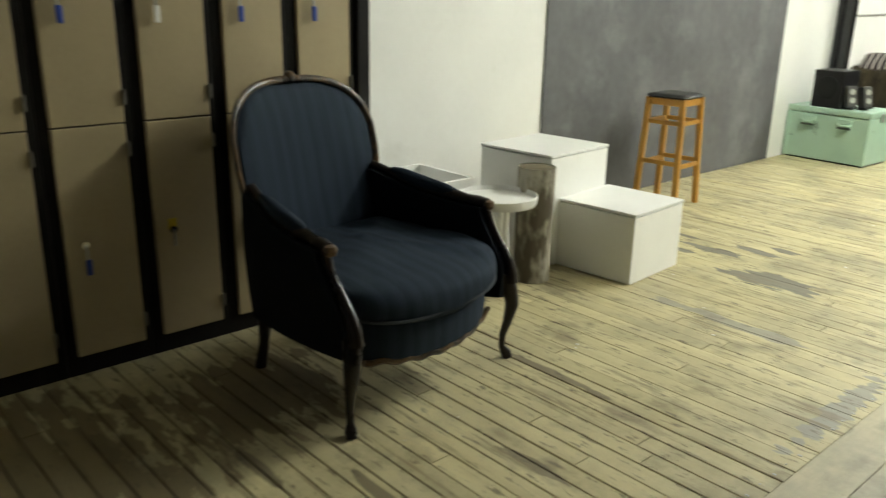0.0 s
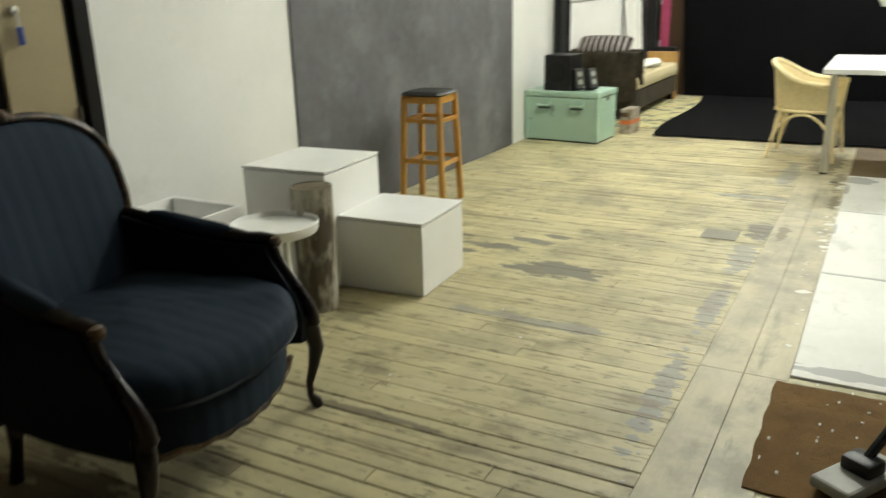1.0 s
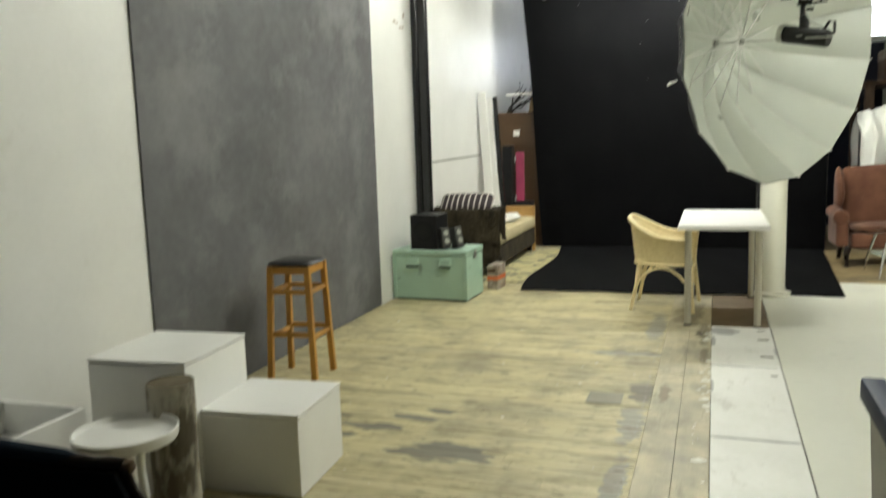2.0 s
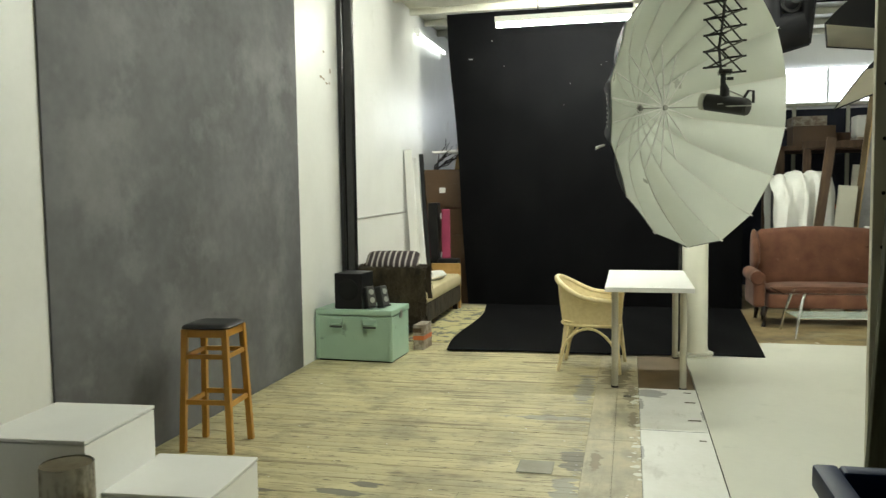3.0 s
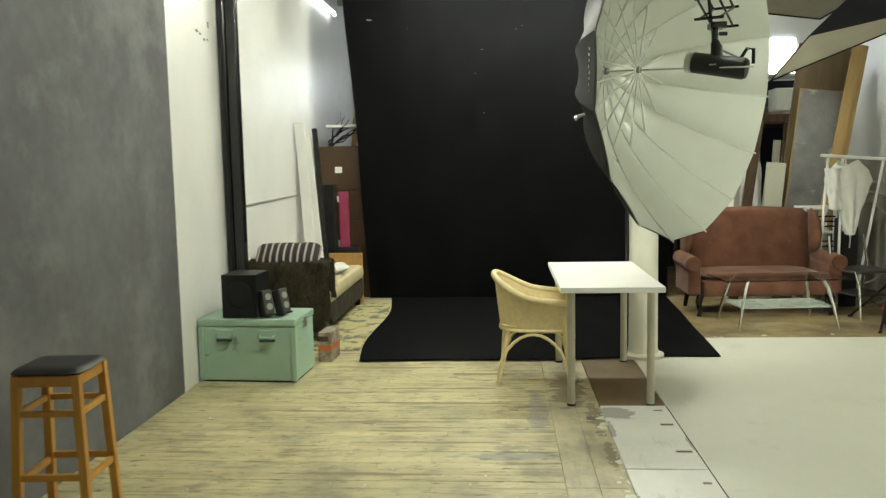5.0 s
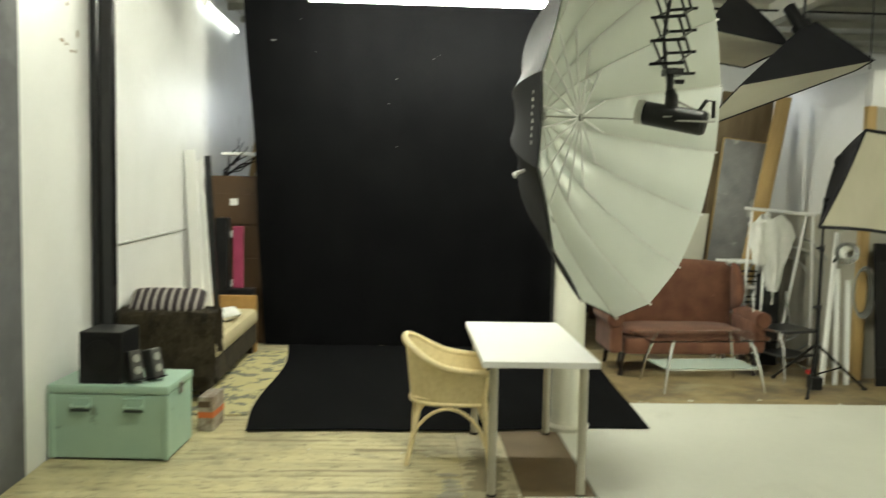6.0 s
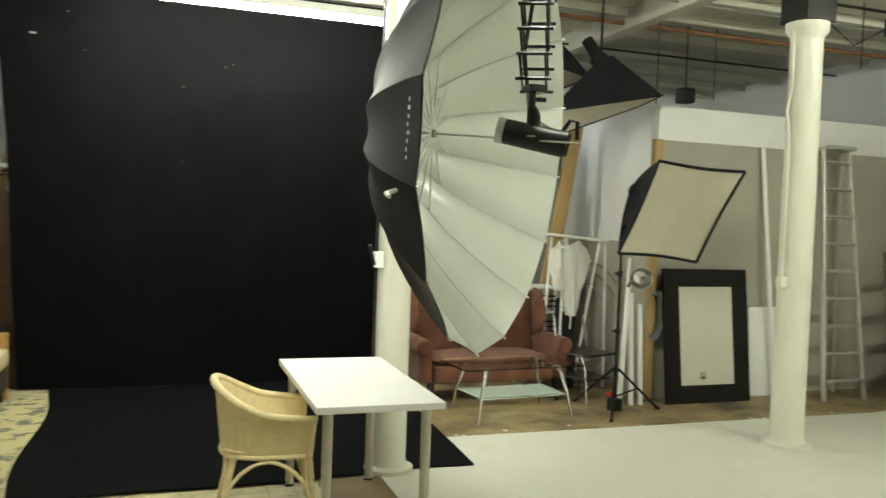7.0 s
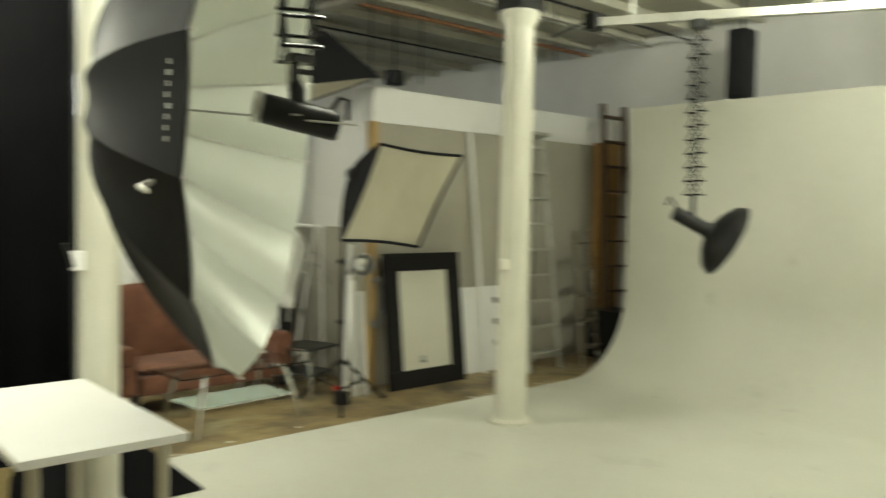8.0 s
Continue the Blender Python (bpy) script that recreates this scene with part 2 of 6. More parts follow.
TUBE_GLOW = glowing("fluorescent_glow", (0.97, 1.0, 0.86), TUBE_POWER)


# ---- mesh helpers ----
def add_box(bm, x0, y0, z0, x1, y1, z1, bevel=0.0, m=None):
    mat = Matrix.Translation(((x0 + x1) / 2, (y0 + y1) / 2, (z0 + z1) / 2)) @ Matrix.Diagonal((x1 - x0, y1 - y0, z1 - z0, 1))
    made = bmesh.ops.create_cube(bm, size=1, matrix=mat)["verts"]
    if bevel:
        edges = list({e for v in made for e in v.link_edges})
        got = bmesh.ops.bevel(bm, geom=edges, offset=bevel, segments=2, affect="EDGES", profile=0.5)
        made = list({v for f in got["faces"] for v in f.verts} | {v for v in made if v.is_valid})
    if m is not None:
        bmesh.ops.transform(bm, matrix=m, verts=made)
    return made


def box(x0, y0, z0, x1, y1, z1, bevel=0.0, m=None):
    bm = bmesh.new()
    add_box(bm, x0, y0, z0, x1, y1, z1, bevel, m)
    return bm


def add_tube(bm, pts, r, seg=10, caps=True, closed=False):
    """A round bar through the points; r is one radius or one for each point."""
    pts = [Vector(p) for p in pts]
    rs = r if isinstance(r, (list, tuple)) else [r] * len(pts)
    rings, side = [], None
    for i, p in enumerate(pts):
        a = pts[(i - 1) % len(pts)] if (i or closed) else p
        b = pts[(i + 1) % len(pts)] if (i < len(pts) - 1 or closed) else p
        d = (b - a).normalized()
        if side is None:
            side = d.orthogonal().normalized()
        side = (side - d * side.dot(d)).normalized()
        up = d.cross(side)
        rings.append([bm.verts.new(p + rs[i] * (math.cos(k * 2 * math.pi / seg) * side + math.sin(k * 2 * math.pi / seg) * up)) for k in range(seg)])
    pairs = list(zip(rings, rings[1:])) + ([(rings[-1], rings[0])] if closed else [])
    for a, b in pairs:
        for k in range(seg):
            bm.faces.new((a[k], a[(k + 1) % seg], b[(k + 1) % seg], b[k]))
    if caps and not closed:
        bm.faces.new(rings[0][::-1])
        bm.faces.new(rings[-1])
    return bm


def tube(pts, r, seg=10, caps=True, closed=False):
    return add_tube(bmesh.new(), pts, r, seg, caps, closed)


def add_lathe(bm, profile, seg=24, at=(0, 0, 0)):
    """Turns (radius, height) pairs round the z axis."""
    rings = [[bm.verts.new((at[0] + r * math.cos(k * 2 * math.pi / seg), at[1] + r * math.sin(k * 2 * math.pi / seg), at[2] + z)) for k in range(seg)] for r, z in profile]
    for a, b in zip(rings, rings[1:]):
        for k in range(seg):
            bm.faces.new((a[k], a[(k + 1) % seg], b[(k + 1) % seg], b[k]))
    if profile[0][0] > 1e-5:
        bm.faces.new(rings[0][::-1])
    if profile[-1][0] > 1e-5:
        bm.faces.new(rings[-1])
    return bm


def lathe(profile, seg=24, at=(0, 0, 0)):
    return add_lathe(bmesh.new(), profile, seg, at)


def add_grid(bm, f, nu, nv, closed_u=False):
    """A sheet through f(u, v), u and v from 0 to 1."""
    vs = [[bm.verts.new(f(i / nu, j / nv)) for i in range(nu + (0 if closed_u else 1))] for j in range(nv + 1)]
    w = len(vs[0])
    for j in range(nv):
        for i in range(nu if closed_u else nu):
            k = (i + 1) % w
            bm.faces.new((vs[j][i], vs[j][k], vs[j + 1][k], vs[j + 1][i]))
    return bm


def grid(f, nu, nv, closed_u=False):
    return add_grid(bmesh.new(), f, nu, nv, closed_u)


def thicken(bm, t):
    bmesh.ops.recalc_face_normals(bm, faces=bm.faces)
    bmesh.ops.solidify(bm, geom=list(bm.faces), thickness=t)
    return bm


def puff(outline, front, back=None, rings=5, power=2.2, centre=None):
    """A padded shape: a flat outline of (x, z) swollen by front towards -y and back towards +y."""
    back = front if back is None else back
    bm = bmesh.new()
    n = len(outline)
    cx = centre[0] if centre else sum(p[0] for p in outline) / n
    cz = centre[1] if centre else sum(p[1] for p in outline) / n
    edge = [bm.verts.new((x, 0, z)) for x, z in outline]
    for sign, depth in ((-1, front), (1, back)):
        last = edge
        for k in range(1, rings):
            s = 1 - (k / rings) ** 1.6
            y = sign * depth * (1 - s ** power) ** (1 / 2.2)
            ring = [bm.verts.new((cx + (x - cx) * s, y, cz + (z - cz) * s)) for x, z in outline]
            for i in range(n):
                bm.faces.new((last[i], last[(i + 1) % n], ring[(i + 1) % n], ring[i]))
            last = ring
        tip = bm.verts.new((cx, sign * depth, cz))
        for i in range(n):
            bm.faces.new((last[i], last[(i + 1) % n], tip))
    return bm


def finish(name, bm, mat, smooth):
    """Makes the mesh; a smooth one keeps sharp corners, and broad flat faces stay flat beside their narrow bevels."""
    bmesh.ops.recalc_face_normals(bm, faces=bm.faces)
    if smooth:
        for f in bm.faces:
            f.smooth = True
        for e in bm.edges:
            if len(e.link_faces) == 2:
                turn = e.calc_face_angle(0.0)
                a0, a1 = sorted(f.calc_area() for f in e.link_faces)
                e.smooth = not (turn > radians(38) or (turn > radians(18) and a1 > 8 * a0))
    me = bpy.data.meshes.new(name)
    bm.to_mesh(me)
    bm.free()
    me.materials.append(mat)
    return me


def part(name, bm, mat, parent, label="", smooth=True, m=None):
    """One mesh under a thing or under a part."""
    if m is not None:
        bmesh.ops.transform(bm, matrix=m, verts=bm.verts)
    ob = new(name, finish(name, bm, mat, smooth))
    ob.parent = parent
    return tagged(ob, label)


def thing(name, m, label, category, group="", kind=""):
    """The empty at the base of a thing, which parents its parts."""
    ob = new(name)
    ob.empty_display_size = 0.1
    ob.matrix_basis = m
    return tagged(ob, label, category, group, kind)


def solid(name, bm, mat, label, category, kind="", smooth=False, m=None, group=""):
    """A thing of one mesh."""
    ob = new(name, finish(name, bm, mat, smooth))
    if m is not None:
        ob.matrix_basis = m
    return tagged(ob, label, category, group, kind)


def structure(name, bm, mat, label, category, smooth=False):
    return solid(name, bm, mat, label, category, "structure", smooth)


# ---- room ----
WALL_Y, RIGHT_Y, NEAR_X, FAR_X, CEIL = 3.31, -6.4, -2.5, 13.5, 3.7
floor = structure("floor", box(NEAR_X, RIGHT_Y, -0.25, FAR_X, WALL_Y + 0.14, -0.022), SUBFLOOR, "worn wooden board floor with dark joints", "floor")
structure("wall_left", box(NEAR_X, WALL_Y, -0.022, FAR_X, WALL_Y + 0.14, CEIL), WHITE_WALL, "white painted wall", "wall")
structure("wall_right", box(NEAR_X, RIGHT_Y - 0.14, -0.022, FAR_X, RIGHT_Y, CEIL), WHITE_WALL, "pale painted wall behind the ladders", "wall")
# near wall is out of view; its dark grey is chosen to reduce bounce
structure("wall_near", box(NEAR_X - 0.14, RIGHT_Y, -0.022, NEAR_X, WALL_Y, CEIL), GREY_WALL, "unseen end wall, made dark grey to cut bounced light", "wall")
structure("ceiling", box(NEAR_X, RIGHT_Y, CEIL, FAR_X, WALL_Y + 0.14, CEIL + 0.15), CEILING, "off-white patched ceiling", "ceiling")
structure("grey_backdrop_panel", box(3.88, WALL_Y - 0.012, 0.0, 6.84, WALL_Y - 0.0005, CEIL - 0.02, 0.004), GREY_WALL, "mottled dark grey painted backdrop on the wall", "painted panel")
far_wall = structure("wall_far", box(FAR_X, RIGHT_Y, -0.022, FAR_X + 0.14, WALL_Y, CEIL), WHITE_WALL, "white wall at the far end", "wall")
structure("brown_floor", box(8.5, RIGHT_Y, -0.022, FAR_X, -0.4, 0.0), BROWN_FLOOR, "worn brown floor behind the white stage", "floor")

# cyclorama: floor, cove and wall in one sweep
def cyclorama():
    prof = [(0.18, 0.006), (-2.0, 0.006), (-4.62, 0.006)]
    r = 0.85
    for k in range(1, 15):
        a = k / 14 * math.pi / 2
        prof.append((-4.62 - r * math.sin(a), 0.006 + r * (1 - math.cos(a))))
    prof.append((-4.62 - r, 2.73))
    bm = grid(lambda u, v: (3.13 + u * (8.47 - 3.13), *prof[round(v * (len(prof) - 1))]), 1, len(prof) - 1)
    for f in bm.faces:
        f.normal_update()
    bmesh.ops.recalc_face_normals(bm, faces=bm.faces)
    return thicken(bm, -0.028)


structure("cyclorama", cyclorama(), CYC_WHITE, "white painted studio cyclorama with a curved cove", "cyclorama", True)
# unseen wall, added to keep the cyclorama lamps off the locker side
structure("wing_wall", box(3.15, RIGHT_Y, 0.036, 3.21, -0.58, CEIL - 0.002, 0.003), WHITE_WALL, "unseen white wall added beside the cyclorama to block light", "wall")
structure("partition_wall", box(9.4, RIGHT_Y, 0, 9.5, -2.85, 2.43), PARTITION, "raw beige plasterboard partition", "wall")
structure("partition_top", box(9.398, RIGHT_Y, 2.432, 9.5, -2.85, 2.75), WHITE_WALL, "white upper strip of the partition", "wall")
structure("partition_side", box(9.502, -2.95, 0, 11.6, -2.85, 1.46), PARTITION, "grey lower side of the partition", "wall")
structure("partition_side_top", box(9.502, -2.952, 1.462, 11.6, -2.848, 2.75), WHITE_WALL, "white upper side of the partition", "wall")


# ---- studio lamps on the ceiling ----
def ceiling_light(x, y, z, length, along_y=True):
    th = thing("ceiling_light", pose(x, y, z, 0, 0, 90 if along_y else 0), "white fluorescent batten with a glowing tube, hung under the ceiling", "ceiling light", "fluorescent battens")
    part("housing", box(-length / 2, -0.05, 0.03, length / 2, 0.05, 0.10, 0.008), WHITE_PAINT, th)
    part("tube", tube([(-length / 2 + 0.03, 0, 0), (length / 2 - 0.03, 0, 0)], 0.019, 8), TUBE_GLOW, th, "glowing fluorescent tube")
    for s in (-1, 1):
        part("tube_holder", box(s * (length / 2 - 0.015) - 0.012, -0.02, -0.025, s * (length / 2 - 0.015) + 0.012, 0.02, 0.03, 0.004), WHITE_PAINT, th)
        part("hanger", tube([(s * length * 0.3, 0, 0.10), (s * length * 0.3, 0, CEIL - z + 0.01)], 0.006, 6), BLACK_PAINT, th)
    return th


ceiling_light(9.8, 0.93, 3.30, 2.42)
# this batten and the next are unseen, added to light boards and cyclorama
ceiling_light(5.9, 0.7, 3.38, 2.42)
ceiling_light(5.6, -3.9, 3.42, 1.4)

# ---- curtain and cloth ----
def curtain():
    def f(u, v):
        left = 2.65 + 0.22 * v + 0.02 * math.sin(v * 9) * v
        y = left - u * (left + 0.64)
        x = 10.6 + 0.004 * math.sin(u * 60) + 0.006 * math.sin(u * 23 + 1)
        x += 0.010 * math.sin(u * 37 + 1.3) * (1 - v) ** 2
        return (x, y, 0.012 + v * 3.62)
    return thicken(grid(f, 110, 24), 0.006)


solid("backdrop_curtain", curtain(), BLACK_CLOTH, "black cloth backdrop hanging from the ceiling to the floor", "curtain", smooth=True)


GREY_LINT = material("grey_lint", (0.30, 0.30, 0.30), (0.22, 0.22, 0.22), 0.9, bump=0)
lint = bmesh.new()
for k in range(7):
    y, z = random.uniform(0.3, 2.5), random.uniform(1.9, 3.3)
    add_box(lint, 10.572, y, z, 10.576, y + random.uniform(0.004, 0.011), z + random.uniform(0.004, 0.010))
add_box(lint, 10.572, 2.55, 3.06, 10.576, 2.60, 3.075)
solid("lint", lint, GREY_LINT, "scraps of white tape and lint stuck to the black backdrop", "lint", "stuff")


def floor_cloth():
    def f(u, v):
        xf = 7.66 + 0.11 * u + 0.02 * math.sin(u * 9)
        x = xf + (10.58 - xf) * v
        yl, yr = 2.26 + 0.12 * v + 0.04 * math.sin(v * 7), -0.47 - 0.15 * v
        return (x, yl + (yr - yl) * u, 0.012 + 0.003 * math.sin(u * 31 + v * 13))
    return thicken(grid(f, 40, 24), 0.006)


solid("floor_cloth", floor_cloth(), BLACK_CLOTH, "black cloth spread over the floor before the backdrop", "cloth", smooth=True)


# ---- columns ----
def column(x, y, r, with_pipe):
    th = thing("column", pose(x, y, 0), "round cast-iron column in cream gloss paint", "column", "cast-iron columns", "structure")
    part("shaft", lathe([(r * 1.5, 0.006), (r * 1.5, 0.03), (r * 1.12, 0.045), (r * 1.03, 0.08), (r * 1.02, 1.2), (r * 0.98, 3.02), (r * 1.0, 3.06), (r * 1.28, 3.1), (r * 1.3, 3.16)], 28), CREAM_COLUMN, th)
    part("capital", box(-r * 1.15, -r * 1.15, 3.16, r * 1.15, r * 1.15, 3.36, 0.006), BLACK_PAINT, th, "black iron head plate")
    part("head", box(-r * 0.8, -r * 0.8, 3.36, r * 0.8, r * 0.8, CEIL + 0.01), BLACK_PAINT, th)
    if with_pipe:
        part("conduit", tube([(-0.02, r + 0.02, 3.1), (-0.02, r + 0.02, 2.66), (-0.02, r + 0.055, 2.5), (-0.02, r + 0.02, 2.36), (-0.02, r + 0.02, 1.25)], 0.012, 8), CREAM_COLUMN, th)
        part("socket_box", box(-0.05, r - 0.01, 1.2, 0.01, r + 0.05, 1.28, 0.006), CREAM_COLUMN, th)
    return th


column(7.83, 0.10, 0.105, False)
column(7.75, -2.99, 0.118, True)

post = thing("black_post", pose(7.83, 3.2, 0), "glossy black steel post standing by the white wall", "post", "", "structure")
part("shaft", box(-0.04, -0.045, 0, 0.04, 0.03, CEIL, 0.008), BLACK_PAINT, post)
part("pipe", tube([(0.0, 0.07, 0.0), (0.0, 0.07, CEIL)], 0.038, 14), BLACK_PAINT, post)


# ---- plinths, table and trunk ----
def plinth(m, w, d, h, label):
    th = thing("plinth", m, label, "plinth", "white display plinths")
    part("body", box(-w / 2, -d / 2, 0.003, w / 2, d / 2, h - 0.018, 0.003), WHITE_PAINT, th)
    part("lid", box(-w / 2 - 0.003, -d / 2 - 0.003, h - 0.013, w / 2 + 0.003, d / 2 + 0.003, h, 0.003), WHITE_PAINT, th)
    return th


plinth(pose(3.445, 2.37, 0, 0, 0, 4), 0.45, 0.44, 0.348, "low white painted box plinth on the floor")
plinth(pose(3.345, 2.80, 0, 0, 0, 4), 0.49, 0.45, 0.571, "taller white painted box plinth against the wall")


def table():
    th = thing("table", pose(7.125, 0.51, 0), "white laminate table on four steel legs", "table")
    part("tabletop", box(-0.63, -0.31, 0.711, 0.63, 0.31, 0.745, 0.003), WHITE_LAMINATE, th)
    for sx in (-1, 1):
        for sy in (-1, 1):
            leg = part("leg", tube([(sx * 0.545, sy * 0.24, 0.012), (sx * 0.545, sy * 0.24, 0.711)], 0.024, 16), LEG_SILVER, th)
            part("foot", tube([(sx * 0.545, sy * 0.24, 0.0), (sx * 0.545, sy * 0.24, 0.014)], 0.027, 16), BLACK_PLASTIC, leg)
    return th


table()


# ---- more materials ----
LOCKER_BEIGE = material("beige_locker_enamel", (0.42, 0.34, 0.205), (0.37, 0.30, 0.175), 0.45, scale=3, bump=0.06)
LOCKER_BLACK = material("black_locker_frame", (0.007, 0.006, 0.006), (0.012, 0.011, 0.010), 0.55, bump=0.06, spec=0.15)
HINGE = material("dull_hinge_steel", (0.20, 0.18, 0.14), (0.13, 0.12, 0.09), 0.45, metal=0.4, bump=0.1)
BLUE_TAG = material("blue_key_tag", (0.03, 0.07, 0.35), None, 0.4, bump=0)
YELLOW = material("yellow_sticker", (0.65, 0.48, 0.03), None, 0.5, bump=0)
BARK = material("grey_bark", (0.10, 0.083, 0.055), (0.45, 0.42, 0.34), 0.85, scale=8, fine=35, stretch=(1, 1, 0.45), bump=0.9, spread=0.22, depth=0.012)
LOG_END = material("sawn_log_end", (0.16, 0.13, 0.075), (0.09, 0.072, 0.04), 0.85, scale=10, bump=0.3)
VINYL = material("black_vinyl", (0.014, 0.014, 0.013), (0.02, 0.02, 0.02), 0.42, bump=0.1)
FUR = material("brown_shaggy_fur", (0.050, 0.037, 0.017), (0.015, 0.010, 0.005), 0.95, scale=14, fine=90, stretch=(1, 1, 0.4), bump=1.0, depth=0.02)
MATTRESS = material("cream_mattress_cover", (0.58, 0.50, 0.31), (0.5, 0.43, 0.26), 0.85, scale=5, bump=0.2)
PILLOW_STRIPE = material("plum_striped_cushion", (0.018, 0.011, 0.013), (0.028, 0.017, 0.02), 0.8, scale=10, bump=0.2)
stripes(PILLOW_STRIPE, 0, 17, (0.42, 0.38, 0.35), 0.2)
WHITE_CLOTH = material("white_cotton", (0.78, 0.78, 0.74), (0.7, 0.7, 0.66), 0.9, scale=8, fine=60, bump=0.3)
RUG = material("yellow_floral_rug", (0.52, 0.46, 0.22), (0.5, 0.45, 0.25), 0.95, scale=6, fine=120, bump=0.4, stain=(0.17, 0.17, 0.13), stain_scale=6.5, stain_at=(0.52, 0.56))
WOOD_HONEY = material("honey_wood", (0.46, 0.27, 0.09), (0.36, 0.2, 0.06), 0.45, scale=4, fine=40, stretch=(0.5, 4, 4), bump=0.15)
BROWN_CABINET = material("brown_veneer", (0.085, 0.045, 0.019), (0.060, 0.031, 0.013), 0.45, scale=3, stretch=(1, 1, 0.3), bump=0.1)
PINK = material("pink_paper", (0.32, 0.035, 0.10), None, 0.6, bump=0.05)
TERRACOTTA = material("terracotta_velvet", (0.17, 0.074, 0.044), (0.10, 0.041, 0.025), 0.85, scale=6, fine=120, bump=0.35, sheen=0.12, spec=0.2)
GLASS = glass_material("pale_green_glass")
FROSTED = material("frosted_green_glass", (0.50, 0.58, 0.52), (0.46, 0.54, 0.48), 0.2, bump=0.0, transmission=0.45)
ALU = material("dull_aluminium", (0.55, 0.55, 0.5), (0.45, 0.45, 0.41), 0.4, metal=0.7, scale=10, bump=0.1)
DIFFUSER = material("softbox_diffuser", (0.70, 0.67, 0.55), (0.63, 0.60, 0.49), 0.8, scale=3, fine=100, bump=0.15)
DARK_TIMBER = material("dark_ladder_wood", (0.10, 0.055, 0.028), (0.05, 0.028, 0.015), 0.7, scale=6, stretch=(3, 3, 0.5), bump=0.3)
PALE_TIMBER = material("pale_pine_board", (0.50, 0.34, 0.14), (0.40, 0.26, 0.10), 0.6, scale=4, stretch=(4, 4, 0.4), bump=0.2)
GREEN_TIMBER = material("weathered_green_board", (0.16, 0.17, 0.12), (0.08, 0.08, 0.055), 0.8, scale=6, stretch=(4, 4, 0.6), bump=0.4)
GREY_CANVAS = material("grey_painted_canvas", (0.30, 0.30, 0.31), (0.20, 0.20, 0.21), 0.6, scale=5, bump=0.2, stain=(0.60, 0.60, 0.58), stain_scale=4.5, stain_at=(0.58, 0.68))
COIR = material("brown_coir_mat", (0.18, 0.095, 0.022), (0.12, 0.062, 0.015), 0.95, scale=9, fine=220, bump=0.9, depth=0.01)
BLUE_PLASTIC = material("blue_plastic", (0.010, 0.028, 0.095), (0.007, 0.020, 0.070), 0.5, bump=0.05, spec=0.25)
GREY_PLASTIC = material("grey_plastic", (0.36, 0.36, 0.33), (0.3, 0.3, 0.28), 0.5, scale=8, bump=0.1)
SILVER_PLASTIC = material("silver_plastic", (0.07, 0.07, 0.068), (0.05, 0.05, 0.048), 0.4, metal=0.2, bump=0.05)
ORANGE = material("orange_print", (0.62, 0.15, 0.04), None, 0.5, bump=0.05)
CARTON = material("printed_carton", (0.40, 0.36, 0.30), (0.22, 0.17, 0.13), 0.6, scale=14, spread=0.25, bump=0.05)
HARDBOARD = material("brown_hardboard", (0.17, 0.115, 0.055), (0.13, 0.085, 0.04), 0.6, scale=3, bump=0.1)
HATCH = material("grey_metal_plate", (0.26, 0.25, 0.19), (0.2, 0.19, 0.14), 0.5, metal=0.3, bump=0.2)
BROWN_PIPE = material("rusty_pipe_paint", (0.28, 0.13, 0.06), (0.2, 0.09, 0.04), 0.6, bump=0.2)
FRAME_BLACK = material("matt_black_frame", (0.010, 0.009, 0.009), (0.014, 0.013, 0.012), 0.7, bump=0.1, spec=0.15)
PANEL_CREAM = material("cream_panel", (0.60, 0.59, 0.50), (0.56, 0.55, 0.46), 0.55, scale=2, bump=0.05)
CLEAR_PLASTIC = glass_material("clear_plastic_sheet", (0.85, 0.88, 0.85), 0.25)
WINDOW_GLOW = glowing("window_daylight", (0.85, 0.93, 1.0), 7.5)


# ---- lockers ----
def locker(x0, w, h=1.80):
    th = thing("locker", pose(x0, 2.80, 0), "tall steel locker with two beige doors in black", "locker", "row of lockers")
    part("body", box(0, 0.014, 0.0, w, 0.50, h, 0.003), LOCKER_BLACK, th, "black steel body")
    for z0, z1 in ((0.075, 0.8675), (0.8725, 1.74)):
        door = part("door", box(0.034, -0.004, z0, w - 0.034, 0.013, z1, 0.003), LOCKER_BEIGE, th, "beige steel door")
        zh = z1 - 0.085 if z0 < 0.5 else z0 + 0.085
        part("hinge", tube([(w - 0.032, -0.010, zh - 0.024), (w - 0.032, -0.010, zh + 0.024)], 0.006, 8), HINGE, door)
        part("hinge", tube([(w - 0.032, -0.010, z0 + z1 - zh - 0.024), (w - 0.032, -0.010, z0 + z1 - zh + 0.024)], 0.006, 8), HINGE, door)
        zk = 0.455 if z0 < 0.5 else 1.28
        part("lock", tube([(w - 0.21, -0.016, zk + 0.02), (w - 0.21, 0.0, zk + 0.02)], 0.013, 12), CHROME, door)
        part("key", box(w - 0.212, -0.022, zk - 0.04, w - 0.206, -0.014, zk + 0.02), STEEL, door)
        if not (abs(x0 - 1.218) < 0.1 and z0 < 0.5):
            part("key_tag", box(w - 0.218, -0.026, zk - 0.085, w - 0.198, -0.016, zk - 0.03, 0.003), WHITE_PAINT if (abs(x0 - 1.218) < 0.1 and z0 > 0.5) else BLUE_TAG, door)
    return th


for k in range(7):
    locker(2.145 - 0.309 * (k + 1), 0.307)
solid("filler_panel", box(2.147, 2.79, 0, 2.205, 3.30, 1.80, 0.003), LOCKER_BLACK, "black end panel of the locker row", "panel")
